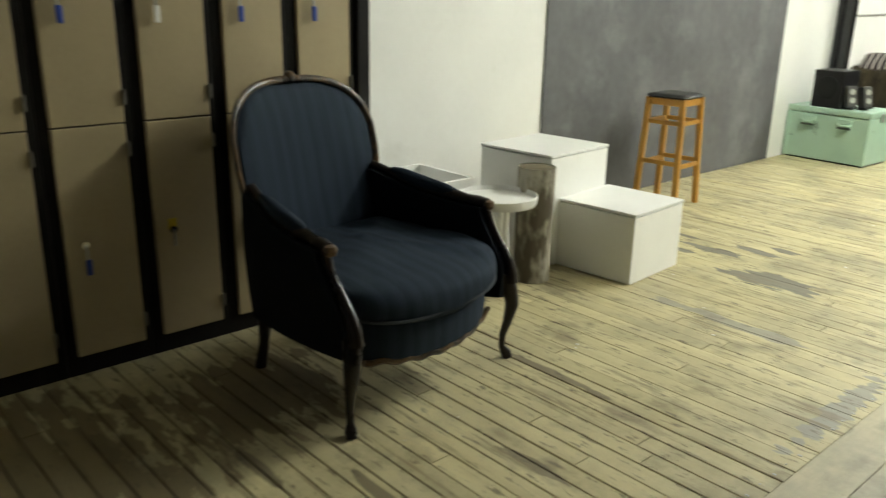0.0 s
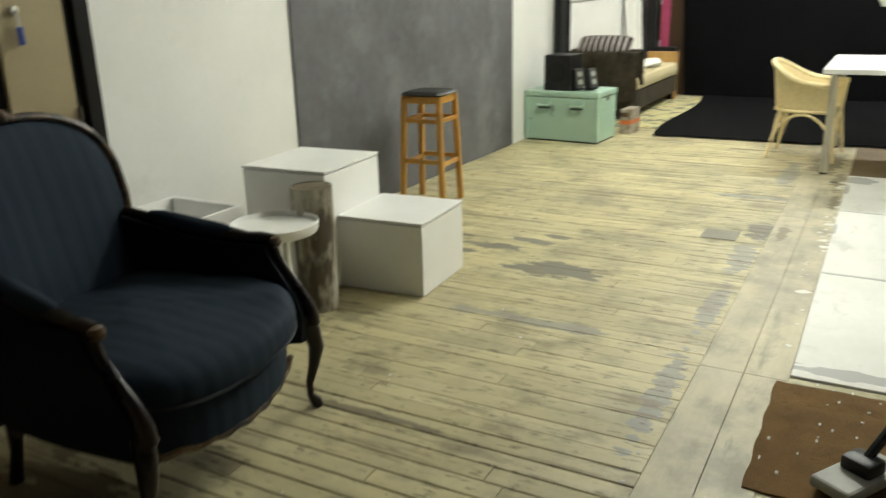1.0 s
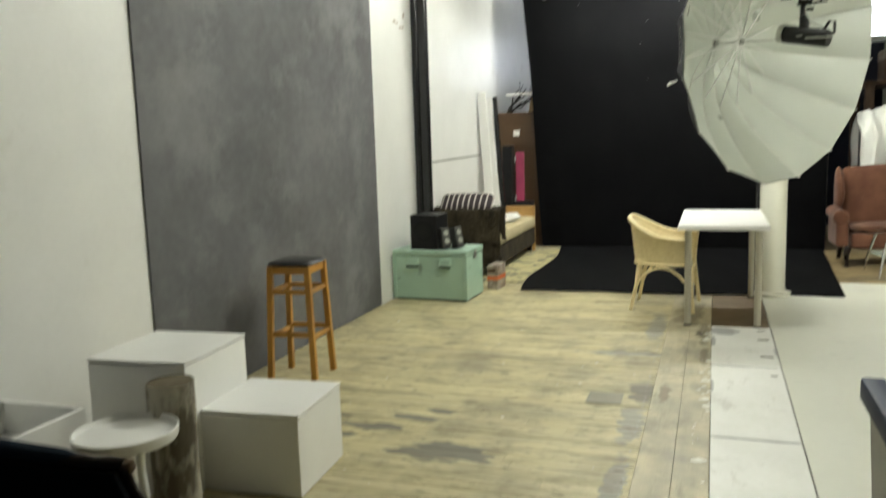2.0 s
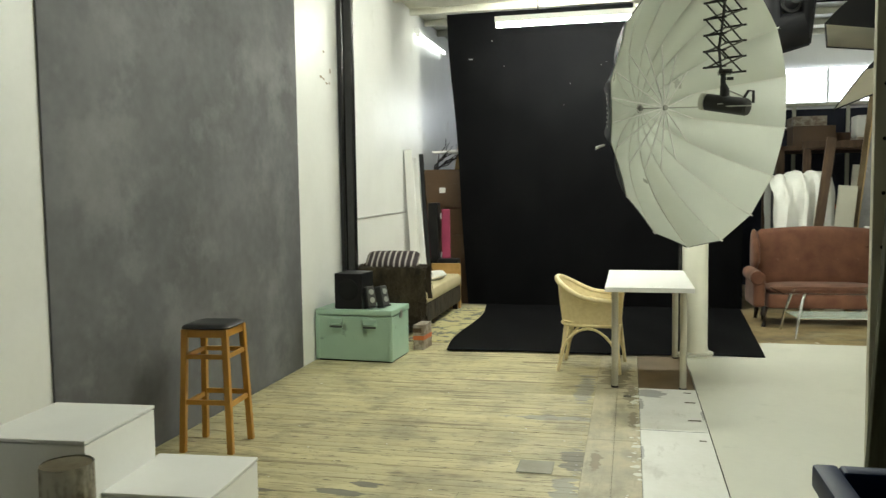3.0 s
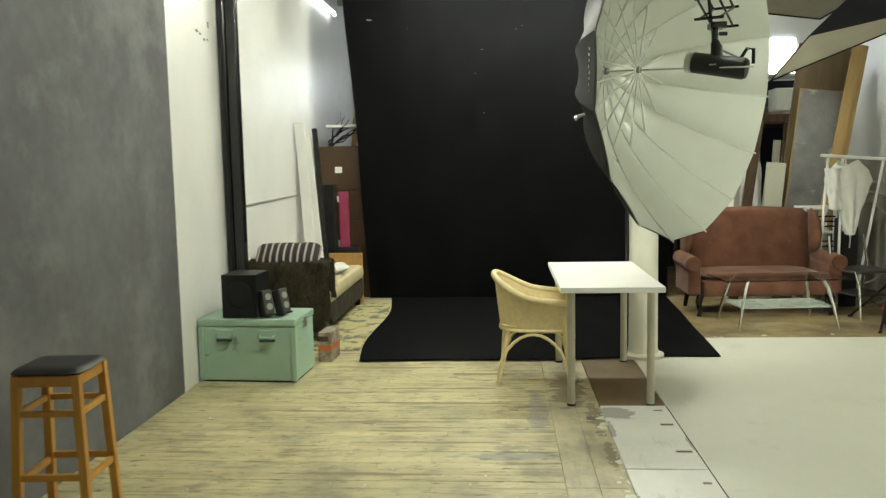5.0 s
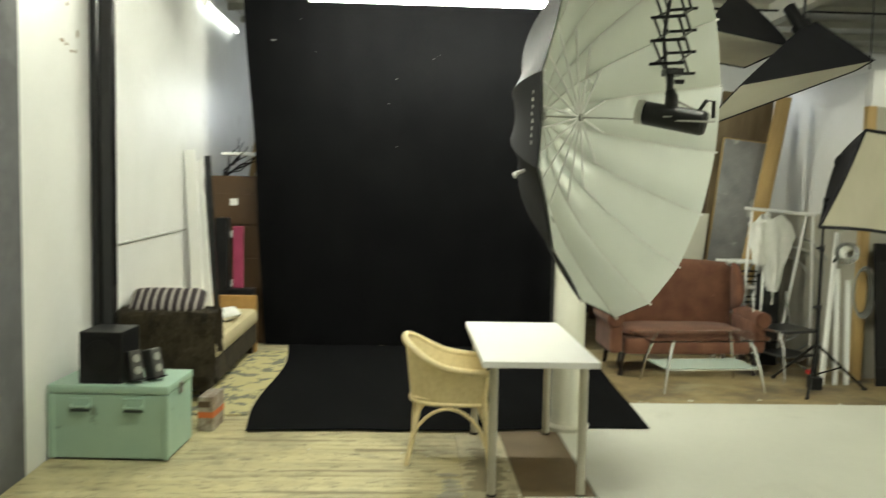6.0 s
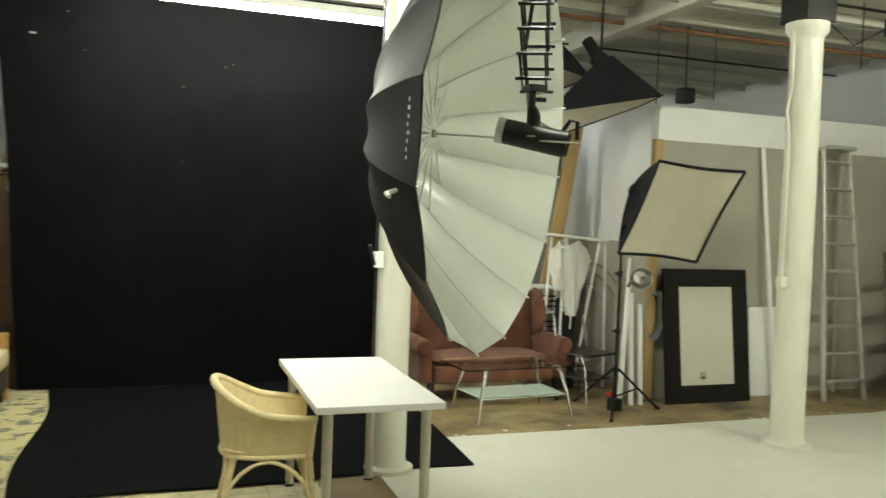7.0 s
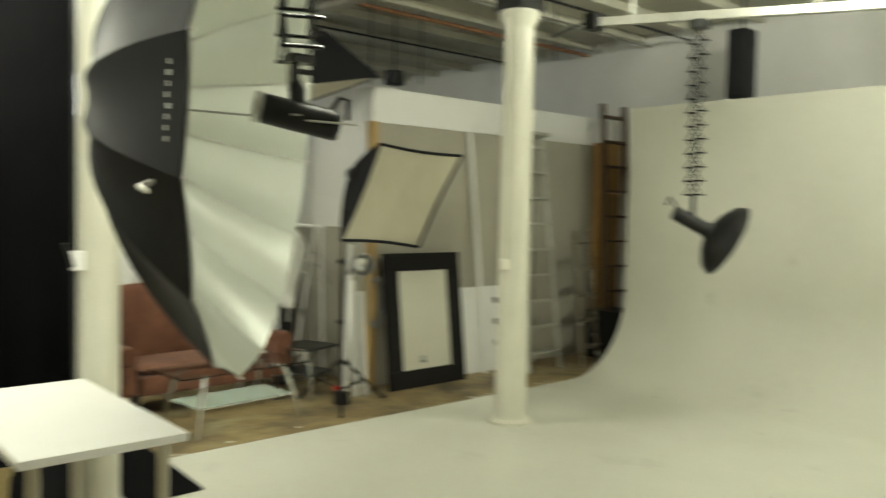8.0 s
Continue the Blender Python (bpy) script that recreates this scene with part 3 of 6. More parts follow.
solid("sticker", box(1.30, 2.792, 0.475, 1.33, 2.7955, 0.515), YELLOW, "small yellow sticker on a locker door", "sticker")


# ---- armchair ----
# darker copy of the navy: shade on the chair sides put into the colour
NAVY_SHADED = material("shaded_navy_fabric", (0.006, 0.008, 0.012), (0.010, 0.013, 0.018), 0.85, scale=7, fine=160, bump=0.3, spec=0.1)
PIPING = material("worn_grey_piping", (0.035, 0.042, 0.055), (0.06, 0.065, 0.075), 0.8, bump=0.2, spec=0.1)
GILT = material("worn_gilt_wood", (0.10, 0.058, 0.024), (0.010, 0.006, 0.004), 0.3, scale=18, spread=0.25, bump=0.3)

def rounded(n, half, depth, front, p=3.0, taper=0.2):
    """A seat-shaped outline: a blunt trapezoid, wider in front (-y)."""
    out = []
    for k in range(n):
        a = k * 2 * math.pi / n
        c, s_ = math.cos(a), math.sin(a)
        x = math.copysign(abs(c) ** (2 / p), c)
        y = math.copysign(abs(s_) ** (2 / p), s_)
        w = half * (1 - taper * (y + 1) / 2)
        out.append((x * w, y * depth - (front * (1 - x * x) if y < 0 else 0)))
    return out


def stack(levels, cap=True):
    """A body through outlines (list of (x, y)) at heights."""
    bm = bmesh.new()
    rings = [[bm.verts.new((x, y, z)) for x, y in o] for o, z in levels]
    n = len(rings[0])
    for a, b in zip(rings, rings[1:]):
        for i in range(n):
            bm.faces.new((a[i], a[(i + 1) % n], b[(i + 1) % n], b[i]))
    if cap:
        bm.faces.new(rings[0][::-1])
        bm.faces.new(rings[-1])
    return bm


def scaled(o, s):
    return [(x * s, y * s) for x, y in o]


def armchair():
    th = thing("armchair", pose(1.785, 2.225, 0, 0, 0, 7), "antique navy striped armchair with a carved dark wood frame", "armchair")
    seat = rounded(40, 0.385, 0.30, 0.06, 3.6, 0.22)
    bm = stack([(scaled(seat, 0.92), 0.205), (scaled(seat, 0.98), 0.22), (scaled(seat, 0.99), 0.26), (scaled(seat, 0.97), 0.32), (scaled(seat, 0.93), 0.345), (scaled(seat, 0.9), 0.352)])
    for v in bm.verts:
        if v.co.z < 0.24 and v.co.y < -0.1:
            v.co.z -= 0.03 * math.cos(min(1, abs(v.co.x) / 0.33) * math.pi / 2)
    part("seat_frame", bm, NAVY, th)
    cushion = rounded(72, 0.378, 0.305, 0.080, 4.6, 0.22)
    levels = []
    for k in range(17):
        a = math.pi * (k / 16 * 0.98 - 0.48)
        levels.append((scaled(cushion, 0.42 + 0.615 * max(0.0, math.cos(a)) ** 0.22), 0.405 + 0.066 * math.copysign(abs(math.sin(a)) ** 0.9, math.sin(a))))
    levels += [(scaled(cushion, 0.3), 0.478), (scaled(cushion, 0.12), 0.482)]
    bm = stack(levels)
    for v in bm.verts:
        f = max(0.0, min(1.0, (-0.12 - v.co.y) / 0.25))
        v.co.z -= 0.030 * f * f
        v.co += Vector((0, 0.012, 0.010)) * noise.noise(v.co * 8) + Vector((0, 0.008, 0.009)) * noise.noise(Vector((v.co.x * 24, v.co.y * 8, v.co.z * 9)))
    cu = part("cushion", bm, NAVY, th, "plump navy striped seat cushion")
    part("piping", tube([(x, y, 0.372 - 0.030 * max(0.0, min(1.0, (-0.12 - y) / 0.25)) ** 2) for x, y in scaled(cushion, 1.02)], 0.0055, 6, closed=True), PIPING, cu, "grey piping")
    part("carving", tube([(x, -0.285 - 0.062 * (1 - (x / 0.3) ** 2), 0.215 - 0.034 * math.cos(x / 0.33 * math.pi / 2) + 0.004 * math.sin(x * 70)) for x in [(-0.31 + 0.62 * k / 40) for k in range(41)]], 0.011, 7), GILT, th, "carved gilt-worn apron edge")
    # back
    out = [(-0.265, 0.36), (-0.285, 0.47), (-0.300, 0.6), (-0.312, 0.72)]
    for k in range(1, 20):
        a = math.pi - k * math.pi / 20
        out.append((0.312 * math.copysign(abs(math.cos(a)) ** 0.72, math.cos(a)), 0.76 + 0.235 * math.sin(a) ** 0.8))
    out += [(-x, z) for x, z in out[3::-1]]

    def bend(bm):
        for v in bm.verts:
            v.co.y += 0.31 + 0.20 * (v.co.z - 0.36) - 0.65 * v.co.x ** 2 * (1.0 - 0.3 * (v.co.z - 0.36))
        return bm

    b = puff(out, 0.055, 0.035, 7, 3.0, (0, 0.62))
    part("backrest", bend(b), NAVY, th, "high arched back in navy striped fabric")
    edge = bmesh.new()
    add_tube(edge, [(x * 1.02, -0.012, z + 0.006) for x, z in out], 0.0125, 8)
    bf = part("back_frame", bend(edge), GILT, th, "arched dark wood frame with worn gilding")
    crest = bmesh.new()
    for dx, r in ((0, 0.022), (-0.028, 0.014), (0.028, 0.014), (-0.05, 0.010), (0.05, 0.010)):
        bmesh.ops.create_uvsphere(crest, u_segments=10, v_segments=6, radius=r, matrix=Matrix.Translation((dx, -0.018, 1.008 - abs(dx) * 0.25)))
    part("crest", bend(crest), GILT, bf, "carved crest")
    for sx in (-1, 1):
        def top(u):
            return 0.655 - 0.085 * u - 0.02 * math.sin(u * math.pi)

        def xs(u):
            return 0.285 + 0.095 * u ** 0.8

        def front_y(z):
            k = min(1, max(0, (z - 0.33) / 0.25))
            return -0.315 + 0.125 * k * k * (3 - 2 * k)

        def side(u, v):
            low = 0.205 + 0.05 * u * u
            z = low + v * (top(u) - low)
            y = 0.29 + (front_y(z) - 0.29) * u
            return (sx * (xs(u) - 0.02 * (1 - v) + 0.012 * math.sin(v * math.pi)), y, z)
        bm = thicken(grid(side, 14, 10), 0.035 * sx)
        part("arm_panel", bm, NAVY_SHADED, th, "side panel in navy darkened for shade")
        rail = [(sx * xs(k / 12), 0.29 + (front_y(0.6) - 0.02 - 0.29) * k / 12, top(k / 12) + 0.012) for k in range(13)]
        arm = part("arm_rail", tube(rail, [0.016] * 3 + [0.026] * 7 + [0.02, 0.024, 0.02], 10), DARK_WOOD, th, "dark wood arm with a carved knuckle")
        part("arm_pad", tube([(x, y, z + 0.012) for x, y, z in rail[2:10]], [0.012, 0.024, 0.027, 0.028, 0.028, 0.027, 0.024, 0.012], 10), NAVY, arm)
        part("knuckle", lathe([(0.0, -0.022), (0.019, -0.014), (0.024, 0.0), (0.019, 0.014), (0.0, 0.020)], 12), GILT, arm, "worn gilt carved knuckle", m=Matrix.Translation(Vector(rail[-1]) + Vector((0, -0.004, -0.004))))
        part("front_stile", tube([(sx * (xs(1) + 0.004), front_y(z) - 0.012, z) for z in [0.58 - 0.027 * k for k in range(11)]], [0.018, 0.016, 0.014, 0.0135, 0.014, 0.015, 0.017, 0.019, 0.022, 0.025, 0.027], 12), DARK_WOOD, th)
        part("front_leg", tube([(sx * 0.375, -0.30, 0.34), (sx * 0.39, -0.318, 0.28), (sx * 0.400, -0.325, 0.22), (sx * 0.395, -0.312, 0.15), (sx * 0.385, -0.298, 0.09), (sx * 0.385, -0.298, 0.045), (sx * 0.395, -0.312, 0.018), (sx * 0.398, -0.318, 0.0)],
                               [0.030, 0.030, 0.026, 0.018, 0.013, 0.012, 0.020, 0.017], 12), DARK_WOOD, th, "cabriole leg")
        part("back_leg", tube([(sx * 0.255, 0.25, 0.33), (sx * 0.27, 0.27, 0.2), (sx * 0.275, 0.275, 0.1), (sx * 0.285, 0.29, 0.0)], [0.03, 0.026, 0.018, 0.022], 10), DARK_WOOD, th)
    return th


armchair()


# ---- log, side table, open box ----
def log_stump():
    th = thing("log_stump", pose(2.95, 2.505, 0), "upright log with grey peeling bark beside a side table", "log")

    def f(u, v):
        a = u * 2 * math.pi
        r = 0.086 * (1 + 0.05 * noise.noise(Vector((math.cos(a) * 2, math.sin(a) * 2, v * 3))) + 0.05 * noise.noise(Vector((math.cos(a) * 5, math.sin(a) * 5, v * 2))) + 0.08 * max(0, 0.12 - v))
        return (r * math.cos(a) + 0.004 * v, r * math.sin(a), v * 0.55)
    part("bark", grid(f, 40, 18, True), BARK, th)
    bm = lathe([(0.0, 0.549), (0.05, 0.551), (0.0835, 0.546)], 40)
    part("end_grain", bm, LOG_END, th, "sawn end of the log")
    return th


log_stump()


def side_table():
    th = thing("side_table", pose(2.70, 2.505, 0), "small round white tray table beside the armchair", "side table")
    part("tabletop", lathe([(0.0, 0.415), (0.17, 0.415), (0.176, 0.425), (0.178, 0.455), (0.172, 0.457), (0.168, 0.437), (0.0, 0.435)], 40), WHITE_PAINT, th, "round tray top with a raised rim")
    for k in range(3):
        a = k * 2.094 + 0.5
        c, s_ = math.cos(a), math.sin(a)
        part("leg", tube([(c * 0.06, s_ * 0.06, 0.416), (c * 0.055, s_ * 0.055, 0.30), (c * 0.075, s_ * 0.075, 0.15), (c * 0.13, s_ * 0.13, 0.0)], 0.014, 10), WHITE_PAINT, th)
    return th


side_table()


def open_box():
    th = thing("open_box", pose(2.66, 3.04, 0), "open-topped white painted wooden box against the wall", "box")
    for name, args in (("front_panel", (-0.21, -0.21, 0, 0.21, -0.19, 0.45)), ("back_panel", (-0.21, 0.19, 0, 0.21, 0.21, 0.45)), ("side_panel", (-0.21, -0.189, 0, -0.19, 0.189, 0.45)), ("side_panel", (0.19, -0.189, 0, 0.21, 0.189, 0.45)), ("base", (-0.189, -0.189, 0.02, 0.189, 0.189, 0.32))):
        part(name, box(*args, 0.002), WHITE_PAINT, th)
    return th


open_box()


# ---- bar stool ----
def bar_stool():
    th = thing("bar_stool", pose(4.79, 2.965, 0, 0, 0, 4), "honey pine bar stool with a black vinyl seat", "stool")
    part("seat_pad", puff(rounded(32, 0.145, 0.145, 0, 7, 0), 0.02, 0.012, 5, 6), VINYL, th, "black vinyl seat pad", m=Matrix.Translation((0, 0, 0.708)) @ Matrix.Rotation(radians(-90), 4, "X"))
    for sx in (-1, 1):
        for sy in (-1, 1):
            bm = box(-0.017, -0.017, 0, 0.017, 0.017, 0.70, 0.004)
            for v in bm.verts:
                k = 1 - v.co.z / 0.70
                v.co.x += sx * (0.118 + 0.025 * k)
                v.co.y += sy * (0.118 + 0.025 * k)
            part("leg", bm, PINE, th)
    for z, hh in ((0.675, 0.022), (0.545, 0.013), (0.27, 0.014)):
        o = 0.118 + 0.025 * (1 - z / 0.70)
        for k in range(4):
            d = 0.06 if (z == 0.27 and k % 2) else 0
            part("rail" if z > 0.6 else "rung", box(-o + 0.012, -o - 0.009, z - hh + d * 0.3, o - 0.012, -o + 0.009, z + hh + d * 0.3, 0.003), PINE, th, m=Matrix.Rotation(k * math.pi / 2, 4, "Z"))
    return th


bar_stool()


# ---- trunk and the sound system on it ----
def trunk():
    th = thing("trunk", pose(7.10, 2.945, 0, 0, 0, -3), "mint green metal trunk with two front handles", "trunk")
    part("body", box(0.0, -0.345, 0.012, 0.45, 0.345, 0.395, 0.008), MINT, th)
    part("lid", box(-0.006, -0.351, 0.399, 0.456, 0.351, 0.449, 0.008), MINT, th)
    for y in (-0.335, 0.335):
        part("corner_strip", box(-0.008, y - 0.018, 0.012, 0.012, y + 0.018, 0.397, 0.004), MINT, th)
    for y in (-0.15, 0.16):
        plate = part("handle_plate", box(-0.013, y - 0.062, 0.31, 0.001, y + 0.062, 0.375, 0.004), MINT, th)
        part("handle", tube([(-0.012, y - 0.05, 0.335), (-0.032, y - 0.045, 0.325), (-0.032, y + 0.045, 0.325), (-0.012, y + 0.05, 0.335)], 0.007, 8), MINT, plate)
        # no hollow here: a raised dark strip stands in for the slot's shade
        part("recess", box(-0.014, y - 0.056, 0.292, -0.0095, y + 0.056, 0.309), MINT_SHADE, plate, "dark strip painted as the shaded slot under the handle")
    part("clasp", box(0.20, -0.358, 0.36, 0.25, -0.344, 0.43, 0.003), STEEL, th)
    part("foot_rail", box(0.02, -0.335, 0.0, 0.43, 0.335, 0.014), BLACK_PLASTIC, th)
    return th


trunk()


GRILLE = material("black_speaker_cloth", (0.018, 0.018, 0.018), (0.024, 0.024, 0.024), 0.9, fine=200, bump=0.2, spec=0.1)


def subwoofer():
    th = thing("subwoofer", pose(7.13, 3.0, 0.45, 0, 0, -3), "black cube loudspeaker standing on the green trunk", "loudspeaker")
    part("cabinet", box(0, -0.125, 0, 0.28, 0.125, 0.305, 0.006), BLACK_PLASTIC, th)
    cone = lathe([(0.0, 0.007), (0.05, 0.0065), (0.085, 0.005), (0.092, 0.003), (0.094, 0.0)], 32)
    part("cone", cone, GRILLE, th, "round black cloth speaker grille", m=Matrix.Translation((0.0, 0, 0.165)) @ Matrix.Rotation(radians(-90), 4, "Y"))
    return th


subwoofer()


def satellite(m):
    th = thing("satellite_speaker", m, "small silver satellite loudspeaker leaning on the trunk lid", "loudspeaker", "satellite loudspeakers")
    part("cabinet", box(-0.04, -0.04, 0.0, 0.04, 0.04, 0.17, 0.008), SILVER_PLASTIC, th)
    for z in (0.05, 0.12):
        part("driver", tube([(-0.041, 0, z), (-0.044, 0, z)], 0.024, 14), GREY_PLASTIC, th, "dark round driver")
    part("foot", box(-0.045, -0.045, -0.012, 0.045, 0.045, 0.001, 0.003), BLACK_PLASTIC, th)
    return th


satellite(pose(7.17, 2.81, 0.47, 0, 14, 50))
satellite(pose(7.24, 2.715, 0.47, 0, 14, 62))

cb = thing("printed_carton", pose(7.80, 2.52, 0, 0, 0, -4), "small printed cardboard carton with an orange band beside the trunk", "carton")
part("box", box(-0.12, -0.05, 0, 0.12, 0.05, 0.23, 0.003), CARTON, cb)
part("orange_band", box(-0.1215, -0.0515, 0.09, 0.1215, 0.0515, 0.13), ORANGE, cb)
part("dark_print", box(-0.1212, -0.03, 0.16, 0.11, 0.0512, 0.20), BROWN_CABINET, cb)


# ---- daybed corner ----
def daybed():
    th = thing("daybed", pose(8.32, 2.98, 0), "brown upholstered daybed with a cream mattress against the white wall", "daybed")
    part("base", box(0.02, -0.31, 0.09, 1.95, 0.31, 0.30, 0.02), FUR, th, "dark brown fabric base")
    part("mattress", box(0.16, -0.33, 0.295, 1.9, 0.31, 0.44, 0.045), MATTRESS, th, "cream mattress")
    bm = box(0.0, -0.32, 0.09, 0.17, 0.32, 0.66, 0.05)
    arm = part("armrest", bm, FUR, th)
    part("far_armrest", box(1.9, -0.31, 0.0, 1.96, 0.31, 0.56, 0.01), WOOD_HONEY, th, "honey-coloured wooden end")
    for x in (0.08, 1.85):
        for y in (-0.26, 0.26):
            part("leg", box(x - 0.03, y - 0.03, 0, x + 0.03, y + 0.03, 0.095), DARK_WOOD, th)
    return th


daybed()


def throw():
    def f(u, v):
        # over the armrest from the outer face, across the top and down the seat side
        s_ = v * 1.05
        if s_ < 0.46:
            x, z = -0.035, 0.22 + s_
        elif s_ < 0.72:
            x, z = -0.035 + (s_ - 0.46), 0.685 + 0.02 * math.sin((s_ - 0.46) / 0.26 * math.pi)
        else:
            x, z = 0.215, 0.685 - (s_ - 0.72)
        y = -0.37 + u * 0.70
        p = Vector((x, y, z))
        w = 0.025 * noise.noise(p * 7) + 0.012 * noise.noise(p * 19)
        return (x - w, y + 0.02 * noise.noise(p * 5), z + abs(w))
    bm = thicken(grid(f, 36, 40), 0.012)
    rnd = random.Random(5)
    for k in range(3200):
        p = Vector(f(rnd.random(), 0.75 * rnd.random()))
        top_ = p.z > 0.68
        d = Vector((rnd.uniform(-0.022, -0.004) if not top_ else rnd.uniform(-0.02, 0.02), rnd.uniform(-0.014, 0.014), rnd.uniform(-0.045, -0.012) if not top_ else rnd.uniform(0.002, 0.02)))
        side = Vector((0, 0.0035, 0.001))
        bm.faces.new([bm.verts.new(q) for q in (p - side, p + side, p + d)])
    for k in range(500):
        p = Vector(f(rnd.choice((0.0, rnd.random())), 0.0 if k % 2 else rnd.random() * 0.9))
        side = Vector((0.002, 0.003, 0))
        bm.faces.new([bm.verts.new(q) for q in (p - side, p + side, p + Vector((rnd.uniform(-0.02, 0.0), rnd.uniform(-0.03, 0.01), rnd.uniform(-0.06, -0.02))))])
    return bm


tb = solid("fur_throw", throw(), FUR, "shaggy dark brown throw draped over the daybed armrest", "throw", smooth=True, m=pose(8.32, 2.98, 0))


def rounded_rect(w, h, n=40, p=4.5):
    return [(math.copysign(abs(math.cos(a)) ** (2 / p), math.cos(a)) * w / 2, math.copysign(abs(math.sin(a)) ** (2 / p), math.sin(a)) * h / 2) for a in [k * 2 * math.pi / n for k in range(n)]]


def cushion(name, w, h, d, mat, m, label):
    out = []
    for x, z in rounded_rect(w, h, 44, 5):
        k = 1 + 0.10 * (abs(x) / (w / 2)) ** 3 * (abs(z) / (h / 2)) ** 3
        out.append((x * k, z * k))
    bm = puff(out, d / 2, d / 2, 6, 2.0)
    for v in bm.verts:
        v.co += Vector((0, 0.008 * noise.noise(v.co * 8), 0.006 * noise.noise(v.co * 11 + Vector((3, 1, 0)))))
    return solid(name, bm, mat, label, "cushion", smooth=True, m=m)


cushion("striped_cushion", 0.56, 0.26, 0.15, PILLOW_STRIPE, pose(8.44, 2.99, 0.745, 50, 0, 90), "plum and cream striped cushion resting on the daybed")
cushion("white_pillow", 0.40, 0.28, 0.10, WHITE_CLOTH, pose(9.55, 2.84, 0.48, 78, 0, 20), "crumpled white pillow lying on the mattress")
solid("floral_rug", thicken(grid(lambda u, v: (8.05 + 2.25 * u, 2.33 + 0.55 * v + 0.03 * math.sin(u * 8), 0.004 + 0.002 * math.sin(u * 31)), 40, 10), 0.005), RUG, "yellow rug with a faded grey floral pattern on the boards", "rug", smooth=True)

# store corner beside the backdrop
for k, (y, lean, w, h, mat) in enumerate(((3.24, 5, 0.10, 1.95, WHITE_PAINT), (3.16, 7, 0.09, 1.85, WHITE_PAINT), (3.10, 6, 0.05, 1.9, BLACK_PAINT))):
    solid("leaning_board", box(-0.02, -w / 2, 0, 0.02, w / 2, h, 0.004), mat, "long white board leaning in the corner" if mat is WHITE_PAINT else "long dark board leaning in the corner", "board", m=pose(10.0 + 0.07 * k, y - 0.1, 0.0, -lean * 0.6, 0, 0), group="leaning boards")
cab = thing("cabinet", pose(11.0, 2.93, 0), "tall brown veneered cabinet with paper labels, half hidden by the backdrop", "cabinet")
part("body", box(-0.28, -0.33, 0, 0.28, 0.33, 1.72, 0.005), BROWN_CABINET, cab)
for z in (0.62, 1.12, 1.45):
    dr = part("door", box(-0.296, -0.32, z - 0.22, -0.282, 0.32, z + 0.085 if z > 1 else z + 0.26, 0.003), BROWN_CABINET, cab)
    part("label", box(-0.3, 0.02, z - 0.03, -0.2965, 0.10, z + 0.04), WHITE_PAINT, dr, "small white paper label")
solid("pink_roll", box(10.46, 2.845, 0.60, 10.50, 2.95, 1.22, 0.01), PINK, "pink paper sheet standing by the cabinet", "paper", m=None)
solid("dark_speaker_box", box(10.45, 3.0, 0.0, 10.62, 3.12, 1.3, 0.01), BLACK_PLASTIC, "tall narrow black box in the corner", "box")
solid("low_black_stand", box(10.40, 2.74, 0.0, 10.58, 2.99, 0.60, 0.01), BLACK_PLASTIC, "low black stand by the backdrop", "stand")
br = bmesh.new()
for k in range(9):
    p = [Vector((10.75 + 0.04 * k % 0.2, 3.1, 1.72))]
    for j in range(4):
        p.append(p[-1] + Vector((random.uniform(-0.08, 0.08), random.uniform(-0.16, 0.02), random.uniform(0.0, 0.12))))
    add_tube(br, p, [0.012, 0.01, 0.007, 0.005, 0.003], 6)
solid("branches", br, DARK_WOOD, "bundle of dark dry branches lying on the cabinet", "branches", smooth=True)
solid("white_tray", box(10.72, 2.72, 1.93, 11.1, 3.12, 1.96, 0.004), WHITE_PAINT, "thin white board laid over the branches", "board")
solid("wooden_batten", box(-0.015, -0.03, 0, 0.015, 0.03, 0.75, 0.003), PALE_TIMBER, "short pale batten leaning against the wall", "batten", m=pose(11.2, 2.90, 1.721, 8, 0, 0))
cd = bmesh.new()
add_tube(cd, [(7.95, 3.305, 1.175), (9.0, 3.305, 1.19), (10.05, 3.305, 1.20)], 0.010, 8)
solid("wall_conduit", cd, GREY_PLASTIC, "thin grey conduit running along the white wall", "conduit", "structure", smooth=True)
wl = thing("wall_batten_light", pose(11.35, 3.26, 3.44), "white batten light along the top of the wall, with an added faint glow", "wall light")
part("housing", box(-0.75, -0.03, 0, 0.75, 0.05, 0.05, 0.006), WHITE_PAINT, wl)
# the batten itself is off; this tube's glow is added
part("tube", tube([(-0.72, -0.01, -0.025), (0.72, -0.01, -0.025)], 0.016, 8), TUBE_DIM, wl, "glowing fluorescent tube")
for sx in (-0.73, 0.73):
    part("tube_holder", box(sx - 0.012, -0.03, -0.05, sx + 0.012, 0.02, 0.001), WHITE_PAINT, wl)


